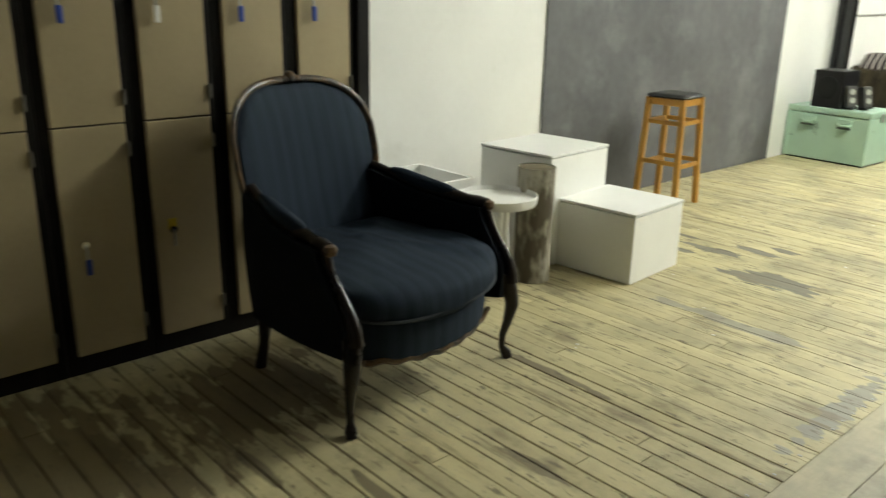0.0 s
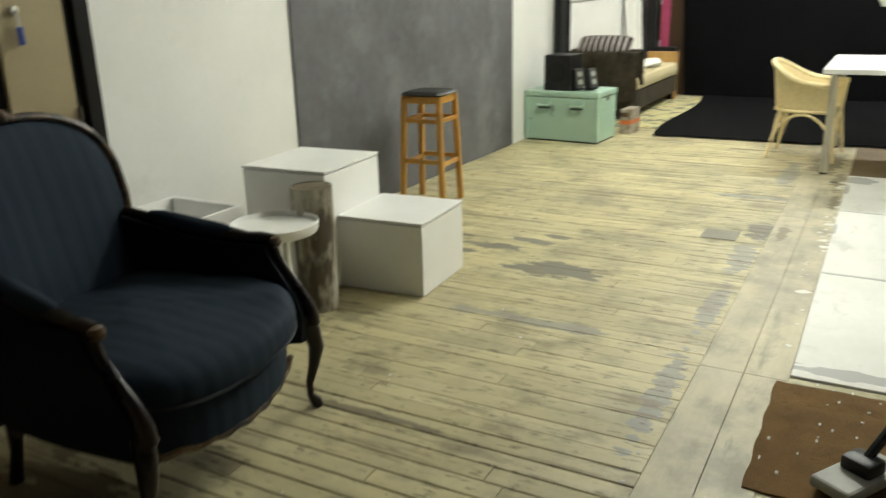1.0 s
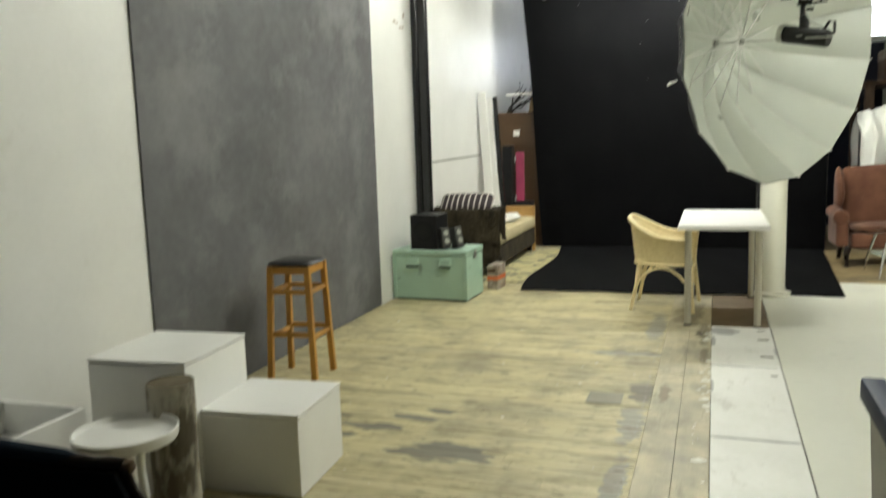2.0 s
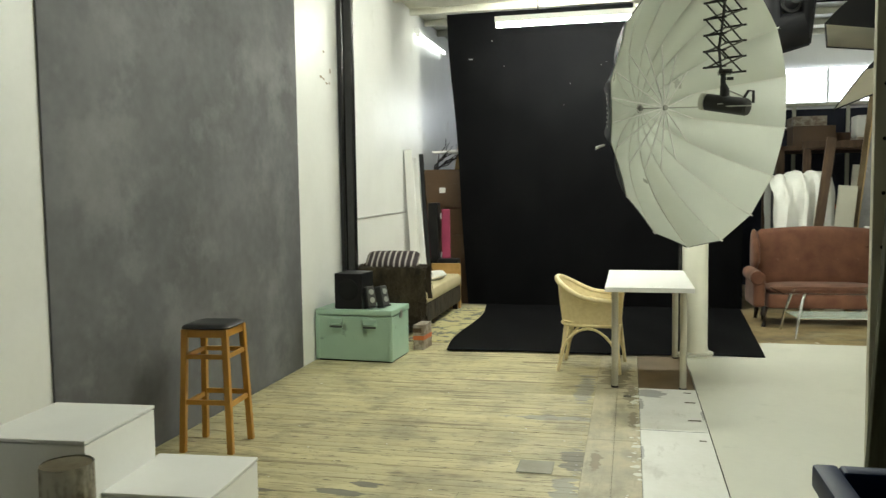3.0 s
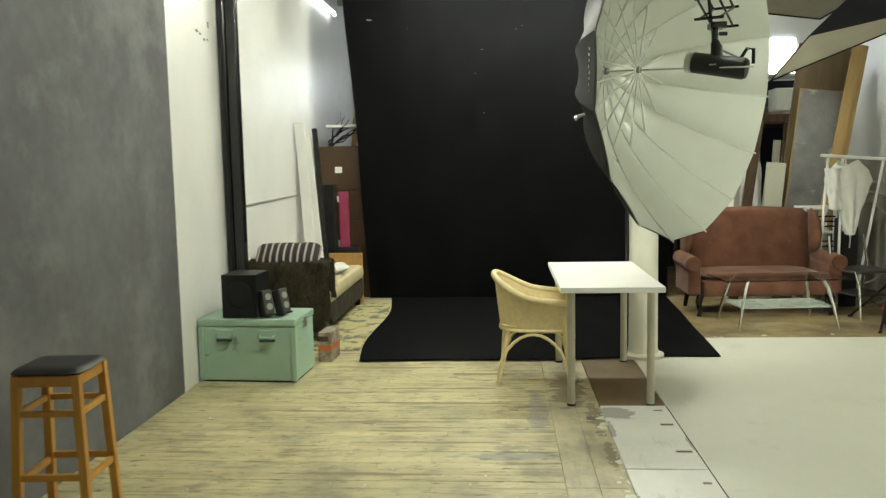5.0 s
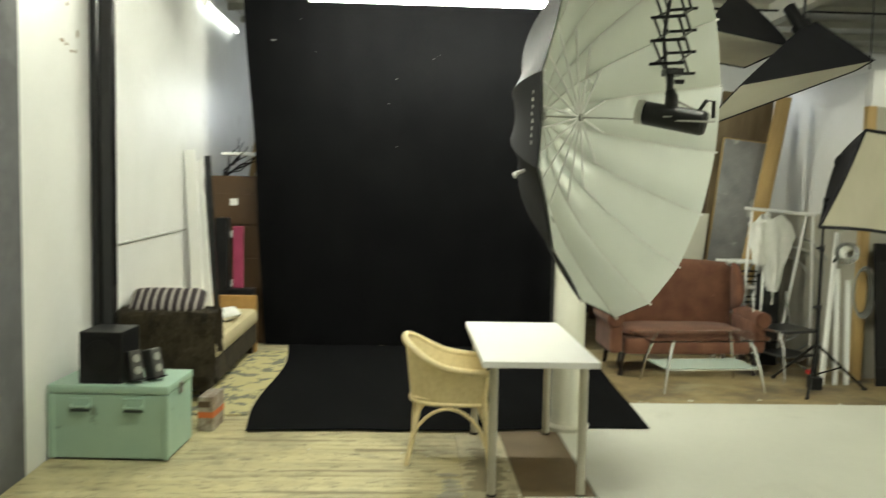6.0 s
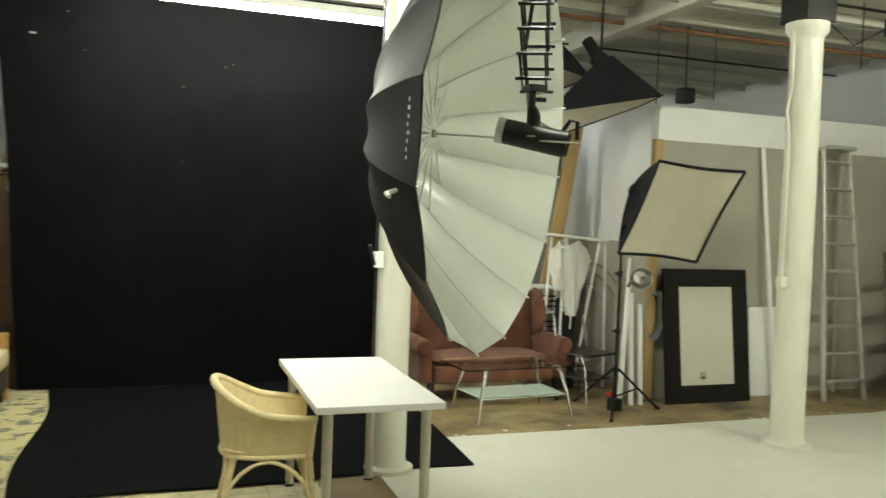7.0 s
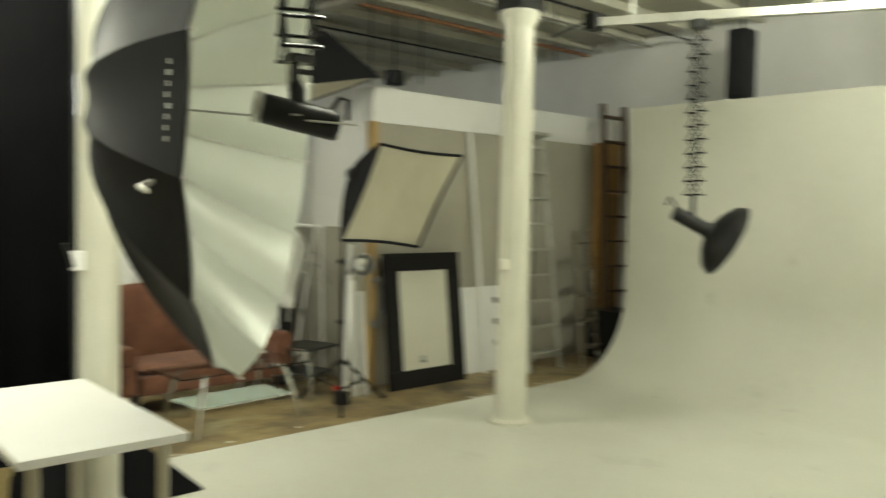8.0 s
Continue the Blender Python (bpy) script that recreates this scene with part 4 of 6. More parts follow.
# ---- wicker chair ----
def wicker_chair():
    th = thing("wicker_chair", pose(7.24, 0.955, 0, 0, 0, -4), "cream woven tub chair pushed up to the table", "chair")

    def plan(u):
        a = math.pi * (1.22 * u - 0.11)          # from one arm round the back to the other
        c, s_ = math.cos(a), math.sin(a)
        x = math.copysign(abs(c) ** 0.8, c) * 0.265
        y = 0.265 * math.copysign(abs(s_) ** 0.9, s_) if s_ > 0 else 0.72 * s_
        return x, y

    def rim(u):
        return 0.57 + 0.165 * math.sin(math.pi * u) ** 1.6

    def body(u, v):
        x, y = plan(u)
        zt = rim(u)
        k = 0.84 + 0.16 * v ** 0.8
        return (x * k, y * k, 0.37 + (zt - 0.37) * v)
    part("woven_shell", thicken(grid(body, 48, 14), 0.012), WICKER, th, "woven cream shell")
    rail = [(plan(k / 40)[0] * 1.01, plan(k / 40)[1] * 1.01, rim(k / 40)) for k in range(41)]
    part("rim", tube(rail, 0.021, 10), WICKER, th, "thick braided rim")
    part("base_band", tube([(plan(k / 40)[0] * 0.85, plan(k / 40)[1] * 0.85, 0.372) for k in range(41)], 0.013, 8), WICKER, th)
    part("seat", puff(rounded_rect(0.43, 0.43, 36, 4), 0.02, 0.03, 5, 4), WICKER, th, m=Matrix.Translation((0, 0.0, 0.40)) @ Matrix.Rotation(radians(-90), 4, "X"))
    for sx in (-1, 1):
        part("front_leg", tube([(sx * 0.245, -0.23, 0.575), (sx * 0.225, -0.215, 0.36), (sx * 0.255, -0.255, 0.0)], [0.017, 0.017, 0.015], 10), WICKER, th)
        part("back_leg", tube([(sx * 0.16, 0.16, 0.37), (sx * 0.21, 0.235, 0.0)], [0.017, 0.015], 10), WICKER, th)
        part("side_arch", tube([(sx * (0.245 - 0.04 * k / 10), -0.235 + 0.45 * k / 10, 0.13 + 0.22 * math.sin(math.pi * k / 10) ** 0.6) for k in range(11)], 0.011, 8), WICKER, th)
    part("front_arch", tube([(-0.235 + 0.47 * k / 10, -0.235, 0.13 + 0.22 * math.sin(math.pi * k / 10) ** 0.6) for k in range(11)], 0.011, 8), WICKER, th)
    part("back_arch", tube([(-0.19 + 0.38 * k / 10, 0.2, 0.13 + 0.22 * math.sin(math.pi * k / 10) ** 0.6) for k in range(11)], 0.011, 8), WICKER, th)
    return th


wicker_chair()


# ---- pantograph hanger used by the hung lamps ----
def scissors(parent, top, bottom, width, cells, turn, gap=0.025):
    """Crossed black bars from top to bottom, in two planes, with pins."""
    step = (top - bottom) / cells
    m = Matrix.Rotation(radians(turn), 4, "Z")
    for k in range(cells):
        z0, z1 = bottom + k * step, bottom + (k + 1) * step
        for d in (-gap, gap):
            part("scissor_bar", tube([(-width / 2, d, z0), (width / 2, d, z1)], 0.006, 6), BLACK_PAINT, parent, m=m)
            part("scissor_bar", tube([(width / 2, d + 0.008, z0), (-width / 2, d + 0.008, z1)], 0.006, 6), BLACK_PAINT, parent, m=m)
        for s_ in (-1, 1):
            part("cross_pin", tube([(s_ * width / 2, -gap - 0.02, z0), (s_ * width / 2, gap + 0.02, z0)], 0.007, 6), BLACK_PAINT, parent, m=m)


# ---- parabolic umbrella with its strobe ----
def umbrella():
    centre, az, el, R, D, N = Vector((5.944, 0.18, 1.952)), -2.289, -0.068, 0.883, 0.54, 16
    a = Vector((math.cos(el) * math.cos(az), math.cos(el) * math.sin(az), math.sin(el)))
    u = a.cross(Vector((0, 0, 1))).normalized()
    w = a.cross(u)
    m = Matrix(((u.x, w.x, a.x, centre.x), (u.y, w.y, a.y, centre.y), (u.z, w.z, a.z, centre.z), (0, 0, 0, 1)))
    th = thing("umbrella_reflector", m, "large white umbrella reflector with a black back", "studio umbrella")
    ph = math.pi / 2 - 0.115

    def at(r, ang, lift=0.0):
        k = r / R
        return Vector((r * math.cos(ang), r * math.sin(ang), -D * (1 - k ** 2.1) + lift))

    def gore(i, off):
        a0, a1 = ph + i * 2 * math.pi / N, ph + (i + 1) * 2 * math.pi / N
        rows = []
        for j in range(13):
            r = 0.03 + (R - 0.03) * j / 12
            p0, p1 = at(r, a0), at(r, a1)
            row = []
            for k in range(7):
                t_ = k / 6
                p = p0.lerp(p1, t_)
                bow = 4 * t_ * (1 - t_)
                slack = 1.25 * j / 12 * (1 - 0.85 * (j / 12) ** 5)
                p.xy *= 1 - 0.020 * bow * slack
                p.z += 0.028 * bow * slack
                out = Vector((p.x, p.y, -R * R / (2 * D) * 0.9)).normalized() * off
                row.append(p + out)
            rows.append(row)
        bm = bmesh.new()
        vs = [[bm.verts.new(p) for p in row] for row in rows]
        for j in range(12):
            for k in range(6):
                bm.faces.new((vs[j][k], vs[j][k + 1], vs[j + 1][k + 1], vs[j + 1][k]))
        return bm
    for i in range(N):
        part("inner_panel", gore(i, 0.0), UMB_WHITE, th)
        part("outer_panel", gore(i, 0.006), UMB_BLACK, th)
    for i in range(N):
        ang = ph + i * 2 * math.pi / N
        rib = part("rib", tube([at(0.02 + (R - 0.015) * j / 10, ang, 0.004) * 1.0 for j in range(11)], 0.003, 6), WHITE_CLOTH, th, "thin white rib")
        part("strut", tube([(0.02 * math.cos(ang), 0.02 * math.sin(ang), -0.33), at(0.42, ang, 0.006)], 0.005, 8), WHITE_PAINT, rib)
        part("rib_tip", tube([at(R * 0.995, ang, 0.0), at(R * 1.006, ang, 0.004)], 0.005, 6), WHITE_PAINT, rib)
    part("shaft", tube([(0, 0, -D - 0.05), (0, 0, 0.31)], 0.004, 8), STEEL, th, "thin metal shaft")
    part("hub", tube([(0, 0, -D - 0.02), (0, 0, -D + 0.02)], 0.018, 14), GREY_PLASTIC, th)
    part("runner", tube([(0, 0, -0.345), (0, 0, -0.315)], 0.017, 14), GREY_PLASTIC, th)
    # maker's mark as a plain white bar, and a white tie, on the outside
    ang = ph - 3.5 * 2 * math.pi / N
    er, et = Vector((math.cos(ang), math.sin(ang), 0)), Vector((-math.sin(ang), math.cos(ang), 0))
    base = at(0.85, ang)
    off = Vector((er.x, er.y, -1.25)).normalized() * 0.012 - er * 0.016
    bm = bmesh.new()
    for k in range(8):
        p0 = base + et * (-0.105 + 0.026 * k) + off
        h0, h1 = (0.008, 0.010) if k not in (1, 4) else (0.016, 0.010)
        slope = (at(0.83, ang) - at(0.77, ang)).normalized()
        q = [bm.verts.new(p0 - slope * h1), bm.verts.new(p0 + et * 0.013 - slope * h1), bm.verts.new(p0 + et * 0.013 + slope * (h0 - h1)), bm.verts.new(p0 + slope * (h0 - h1))]
        bm.faces.new(q)
    part("printed_mark", thicken(bm, 0.002), WHITE_CLOTH, th, "row of plain white printed bars", smooth=False)
    ang = ph - 2.93 * 2 * math.pi / N
    er = Vector((math.cos(ang), math.sin(ang), 0))
    p = at(0.83, ang)
    part("tie", tube([p + er * 0.02 + Vector((0, 0, -0.02)), p + er * 0.07 + Vector((0, 0, -0.03)), p + er * 0.10 + Vector((0.01, 0, 0.0))], [0.007, 0.009, 0.006], 8), WHITE_CLOTH, th, "white fabric tie")
    return th


umbrella()


def strobe():
    th = thing("studio_strobe", pose(5.91, 0.08, 1.96), "black studio flash head hanging on a ceiling pantograph", "studio flash")
    d = Vector((-0.14, -0.26, -0.06)).normalized()
    f, b_ = d * -0.15, d * 0.15
    part("body", tube([f + d * 0.03, f + d * 0.035, b_ - d * 0.015, b_], [0.045, 0.052, 0.054, 0.046], 22), BLACK_PLASTIC, th)
    part("front_ring", tube([f, f + d * 0.03], [0.054, 0.054], 22), ALU, th, "silver front ring")
    part("rear_handle", tube([b_ - d * 0.03 + Vector((0, 0, 0.05)), b_ + Vector((0, 0, 0.10)), b_ + d * 0.03 + Vector((0, 0, 0.10)), b_ + d * 0.03 + Vector((0, 0, 0.03))], 0.009, 8), BLACK_PLASTIC, th)
    part("printed_mark", box(-0.0565, -0.012, -0.004, -0.0535, 0.022, 0.003), GREY_PLASTIC, th, "plain pale printed bar", m=Matrix.Rotation(math.atan2(d.y, d.x) + math.pi / 2, 4, "Z"))
    part("yoke", tube([(0, 0, 0.04), (0.0, 0.0, 0.09), (0.0, 0.01, 0.12)], [0.03, 0.028, 0.02], 12), BLACK_PLASTIC, th)
    part("spigot", tube([(0, 0.01, 0.11), (0, 0.01, 0.19)], 0.016, 10), BLACK_PAINT, th)
    part("clamp_knob", tube([(0, -0.01, 0.155), (0.0, -0.05, 0.155)], 0.01, 8), BLACK_PLASTIC, th)
    part("cable", tube([(0.03, 0.02, 0.18), (0.09, -0.02, 0.1), (0.08, -0.10, 0.06), (0.06, -0.13, 0.04)], 0.005, 6), GREY_PLASTIC, th)
    part("lower_block", box(-0.04, -0.04, 0.18, 0.04, 0.04, 0.21, 0.006), BLACK_PAINT, th)
    scissors(th, CEIL - 1.96, 0.21, 0.32, 16, -28, 0.05)
    part("power_cable", tube([(0.03, 0.02, 0.2)] + [(0.03 + 0.02 * math.sin(k * 1.3), 0.02 + 0.02 * math.cos(k), 0.2 + 0.154 * k) for k in range(1, 11)], 0.009, 6), BLACK_PLASTIC, th, "black cable running up the hanger")
    return th


strobe()


# ---- sofa and glass table ----
def sofa():
    th = thing("sofa", pose(9.74, -1.31, 0, 0, 0, -88), "terracotta velvet two-seat wing sofa on dark carved legs", "sofa")
    # local: x along the sofa, -y towards the room
    part("base", box(-0.58, -0.30, 0.19, 0.58, 0.27, 0.34, 0.03), TERRACOTTA, th)
    part("seat_cushion", puff(rounded_rect(1.14, 0.58, 44, 6), 0.05, 0.06, 6, 3), TERRACOTTA, th, m=Matrix.Translation((0, -0.02, 0.38)) @ Matrix.Rotation(radians(-90), 4, "X"))
    out = [(-0.60, 0.36), (-0.62, 0.7), (-0.62, 0.93)]
    out += [(-0.56 + 1.12 * k / 12, 0.985 + 0.03 * math.sin(math.pi * k / 12)) for k in range(13)]
    out += [(0.62, 0.93), (0.62, 0.7), (0.60, 0.36)]
    bm = puff(out, 0.08, 0.05, 7, 4, (0, 0.66))
    for v in bm.verts:
        v.co.y += 0.20 + 0.10 * (v.co.z - 0.36)
    back = part("backrest", bm, TERRACOTTA, th, "high buttoned back")
    for i in range(5):
        for j in range(2):
            part("button", lathe([(0.0, 0.0), (0.014, 0.002), (0.012, 0.008), (0.0, 0.010)], 8), TERRACOTTA, back, m=Matrix.Translation((-0.4 + 0.2 * i + 0.1 * (j % 2), 0.155 + 0.02 * j, 0.66 + 0.14 * j)) @ Matrix.Rotation(radians(90), 4, "X"))
    for sx in (-1, 1):
        bm = puff([(-0.02, 0.52), (-0.16, 0.60), (-0.20, 0.72), (-0.15, 0.86), (-0.06, 0.97), (0.04, 0.99), (0.06, 0.7), (0.05, 0.52)], 0.045, 0.045, 5, 3)
        part("wing", bm, TERRACOTTA, th, m=Matrix.Translation((sx * 0.63, 0.21, 0)) @ Matrix.Rotation(radians(90), 4, "Z"))
        arm = part("armrest", box(sx * 0.66 - 0.06, -0.30, 0.2, sx * 0.66 + 0.06, 0.22, 0.50, 0.03), TERRACOTTA, th)
        part("arm_roll", tube([(sx * 0.68, -0.32, 0.505), (sx * 0.68, -0.31, 0.505), (sx * 0.68, 0.2, 0.52)], [0.06, 0.075, 0.07], 18), TERRACOTTA, arm)
        part("front_leg", tube([(sx * 0.60, -0.27, 0.2), (sx * 0.625, -0.30, 0.13), (sx * 0.61, -0.285, 0.05), (sx * 0.62, -0.30, 0.0)], [0.035, 0.03, 0.018, 0.024], 10), DARK_WOOD, th)
        part("back_leg", tube([(sx * 0.58, 0.26, 0.2), (sx * 0.59, 0.31, 0.0)], [0.028, 0.02], 8), DARK_WOOD, th)
    return th


sofa()


def coffee_table():
    th = thing("coffee_table", pose(9.06, -1.30, 0, 0, 0, 5), "glass coffee table with a lower glass shelf on curved chrome legs", "coffee table")
    part("glass_top", box(-0.25, -0.55, 0.425, 0.25, 0.55, 0.435), GLASS, th, "clear glass top", smooth=False).visible_shadow = False
    part("glass_shelf", box(-0.19, -0.40, 0.19, 0.19, 0.40, 0.198), FROSTED, th, "pale green frosted shelf", smooth=False).visible_shadow = False
    for sx in (-1, 1):
        for sy in (-1, 1):
            part("leg", tube([(sx * 0.17, sy * 0.33, 0.425), (sx * 0.20, sy * 0.36, 0.36), (sx * 0.235, sy * 0.40, 0.2), (sx * 0.265, sy * 0.435, 0.0)], [0.016, 0.016, 0.014, 0.010], 10), CHROME, th, "curved chrome leg")
        part("shelf_bar", tube([(sx * 0.20, -0.40, 0.183), (sx * 0.20, 0.40, 0.183)], 0.007, 8), CHROME, th)
    return th


coffee_table()


# ---- lamp stand with the tilted softbox ----
def light_stand():
    th = thing("light_stand", pose(9.0, -2.26, 0), "black tripod lamp stand on the brown floor", "lamp stand")
    part("pole", tube([(0, 0, 0.10), (0, 0, 0.7), (0, 0, 0.705), (0, 0, 1.2), (0, 0, 1.205), (0, 0, 1.62)], [0.017, 0.017, 0.014, 0.014, 0.011, 0.011], 12), BLACK_PAINT, th)
    for z in (0.36, 0.70, 1.20):
        part("collar", tube([(0, 0, z - 0.025), (0, 0, z + 0.025)], 0.023, 12), BLACK_PLASTIC, th)
        part("knob", tube([(0, 0.02, z), (0, 0.05, z)], 0.011, 8), BLACK_PLASTIC, th)
    for k in range(3):
        a = k * 2.094 + 0.45
        c, s_ = math.cos(a), math.sin(a)
        leg = part("leg", tube([(c * 0.02, s_ * 0.02, 0.37), (c * 0.42, s_ * 0.42, 0.012)], 0.011, 8), BLACK_PAINT, th)
        part("rubber_foot", tube([(c * 0.40, s_ * 0.40, 0.02), (c * 0.435, s_ * 0.435, 0.008)], 0.015, 8), BLACK_PLASTIC, leg)
        part("brace", tube([(c * 0.02, s_ * 0.02, 0.13), (c * 0.21, s_ * 0.21, 0.19)], 0.008, 6), BLACK_PAINT, th)
    part("weight", box(-0.05, -0.05, 0.0, 0.05, 0.05, 0.11, 0.01), BLACK_PLASTIC, th)
    part("red_clip", box(-0.03, 0.04, 0.13, 0.02, 0.075, 0.165, 0.005), material("red_plastic", (0.4, 0.02, 0.015), None, 0.4, bump=0), th, "red plastic clip")
    return th


light_stand()


def box_light(name, corners, back, label, mat_front, bulge=0.13, pinch=0.0, rod=0.016):
    """A softbox: a framed front sheet through four corners, with black sides running to a small back plate."""
    c = [Vector(p) for p in corners]
    mid = sum(c, Vector()) / 4
    back = Vector(back)
    th = thing(name, Matrix.Translation(mid), label, "softbox")
    lo = [p - mid for p in c]
    bk = back - mid
    ex = (lo[1] - lo[0]).normalized() * 0.07
    ey = (lo[3] - lo[0]).normalized() * 0.07
    small = [bk - ex - ey, bk + ex - ey, bk + ex + ey, bk - ex + ey]
    n_ = (lo[1] - lo[0]).cross(lo[3] - lo[0]).normalized()
    if n_.dot(bk) > 0:
        n_ = -n_
    sag = lambda u, v: ((lo[0] * (1 - u) + lo[1] * u) * (1 - v) + (lo[3] * (1 - u) + lo[2] * u) * v) * (1 - pinch * (math.sin(math.pi * u) * (2 * v - 1) ** 2 + math.sin(math.pi * v) * (2 * u - 1) ** 2)) + n_ * (-0.02 * math.sin(math.pi * u) * math.sin(math.pi * v) + pinch * 0.12 * math.sin(7 * u + 5 * v))
    part("front_sheet", grid(sag, 10, 10), mat_front, th, "off-white diffuser cloth")
    for i in range(4):
        j = (i + 1) % 4
        bm = grid(lambda u, v: (lo[i] * (1 - u) + lo[j] * u) * (1 - pinch * math.sin(math.pi * u)) * (1 - v) + (small[i] * (1 - u) + small[j] * u) * v - n_ * (bulge * math.sin(math.pi * v) ** 0.7), 6, 8)
        part("side_panel", thicken(bm, 0.004), UMB_BLACK, th, "black fabric side")
        part("edge_rod", tube([(lo[i] * (1 - k / 10) + lo[j] * k / 10) * (1 - pinch * math.sin(math.pi * k / 10)) + n_ * 0.006 for k in range(11)], rod, 8), UMB_BLACK, th)
    part("speed_ring", tube([bk + n_ * 0.02, bk - n_ * 0.05], 0.085, 20), BLACK_PLASTIC, th)
    part("flash_head", tube([bk - n_ * 0.05, bk - n_ * 0.25], [0.06, 0.055], 18), BLACK_PLASTIC, th, "black flash head")
    return th


CREASED = material("creased_diffuser_cloth", (0.50, 0.47, 0.36), (0.44, 0.41, 0.31), 0.8, scale=2.2, fine=9, bump=0.9, depth=0.03, stretch=(1, 1, 0.45))
tilted = box_light("tilted_softbox", [(8.72, -2.41, 2.17), (8.44, -3.06, 2.10), (8.64, -2.77, 1.33), (8.92, -2.18, 1.38)], (9.15, -2.50, 1.92), "square black softbox with a creased off-white front on a stand", CREASED, 0.10, 0.045, 0.013)
part("bracket", tube([Vector((9.0, -2.26, 1.60)) - tilted.location, Vector((9.12, -2.5, 1.66)) - tilted.location, Vector((9.2, -2.52, 1.90)) - tilted.location], 0.014, 8), BLACK_PAINT, tilted)

hung = box_light("overhead_softbox", [(9.50, -1.34, 2.21), (9.60, -2.80, 2.78), (9.10, -2.67, 2.79), (9.00, -1.50, 2.54)], (9.30, -2.15, 3.06), "large black softbox hanging tilted under the ceiling", DIFFUSER, 0.0, 0.0, 0.006)
part("hanger", tube([Vector((9.30, -2.15, 3.07)) - hung.location, Vector((9.30, -2.15, CEIL)) - hung.location], 0.012, 8), BLACK_PAINT, hung)
hung2 = box_light("overhead_softbox", [(8.65, -1.07, 2.92), (9.30, -2.05, 2.92), (10.5, -2.15, 2.92), (10.0, -1.38, 2.92)], (9.62, -1.68, 3.38), "wide black softbox hanging face down under the ceiling", DIFFUSER, 0.03, 0.0, 0.008)
part("hanger", tube([Vector((9.62, -1.68, 3.45)) - hung2.location, Vector((9.62, -1.68, CEIL)) - hung2.location], 0.012, 8), BLACK_PAINT, hung2)
hung3 = box_light("overhead_softbox", [(8.25, -0.42, 2.56), (8.25, -0.86, 2.68), (8.25, -0.92, 3.25), (8.25, -0.42, 3.25)], (8.0, -0.66, 2.98), "black softbox hung with its back to the room", DIFFUSER)
part("hanger", tube([Vector((7.9, -0.66, 3.0)) - hung3.location, Vector((7.9, -0.66, CEIL)) - hung3.location], 0.012, 8), BLACK_PAINT, hung3)


# ---- things along the partition ----
def black_frame():
    th = thing("framed_panel", pose(9.11, -3.34, 0, 0, 7, 0.5), "broad black frame round a cream panel, leaning against the partition", "frame")
    W_, H_, B_ = 0.47, 1.245, 0.165
    part("frame_rail", box(0, -W_, 0, 0.03, W_, B_, 0.003), FRAME_BLACK, th)
    part("frame_rail", box(0, -W_, H_ - B_, 0.03, W_, H_, 0.003), FRAME_BLACK, th)
    for s_ in (-1, 1):
        y0, y1 = sorted((s_ * W_, s_ * (W_ - B_ - 0.005)))
        part("frame_stile", box(0.0005, y0, B_ + 0.0005, 0.0295, y1, H_ - B_ - 0.0005, 0.003), FRAME_BLACK, th)
    pn = part("panel", box(0.012, -W_ + B_, B_, 0.022, W_ - B_, H_ - B_), PANEL_CREAM, th, "cream painted panel")
    part("mark", box(0.009, 0.02, B_ + 0.05, 0.0118, 0.085, B_ + 0.12), GREY_PLASTIC, pn, "small grey label")
    part("mark_bar", box(0.0085, 0.03, B_ + 0.06, 0.0088, 0.075, B_ + 0.075), FRAME_BLACK, pn)
    return th


black_frame()
wb = thing("white_board", pose(9.28, -4.22, 0, 0, 5, 0), "white painted board leaning against the partition", "board")
part("board", box(-0.012, -0.29, 0, 0.012, 0.29, 0.87, 0.003), WHITE_PAINT, wb)
for z in (0.28, 0.5, 0.72):
    part("bracket", box(-0.03, -0.25, z - 0.03, -0.0125, -0.16, z + 0.03, 0.003), BLACK_PLASTIC, wb, "small black bracket")
solid("white_pole", tube([(9.20, -4.16, 0), (9.36, -4.02, 2.42)], 0.022, 10), WHITE_PAINT, "long white pole leaning against the partition", "pole", smooth=True)
solid("corner_stud", box(9.33, -2.86, 0, 9.398, -2.78, 2.43, 0.003), PALE_TIMBER, "bare pine stud at the corner of the partition", "stud")
for k, (y0, y1, h) in enumerate(((-2.40, -2.56, 1.32), (-2.52, -2.58, 1.0), (-2.62, -2.68, 0.9))):
    solid("white_tube", tube([(9.15, y0, 0), (9.32, y1, h)], 0.024, 10), WHITE_PAINT, "white plastic tube leaning at the corner of the partition", "tube", smooth=True, group="leaning white tubes")


def bowl_lamp():
    th = thing("reflector_lamp", pose(9.14, -2.55, 1.16, 0, 0, 155), "small flash head with a silver bowl reflector", "flash head")
    bowl = lathe([(0.03, -0.02), (0.06, 0.0), (0.09, 0.05), (0.10, 0.09), (0.098, 0.09), (0.085, 0.05), (0.055, 0.006), (0.0, 0.0)], 24)
    part("reflector", bowl, CHROME, th, "silver bowl reflector", m=Matrix.Rotation(radians(90), 4, "Y"))
    part("body", tube([(0, 0, 0), (-0.02, 0, 0), (-0.17, 0, 0)], [0.04, 0.055, 0.055], 18), BLACK_PLASTIC, th)
    part("clamp", tube([(-0.08, 0, 0), (-0.09, -0.05, -0.02), (-0.10, -0.09, -0.10)], 0.012, 8), BLACK_PAINT, th)
    return th


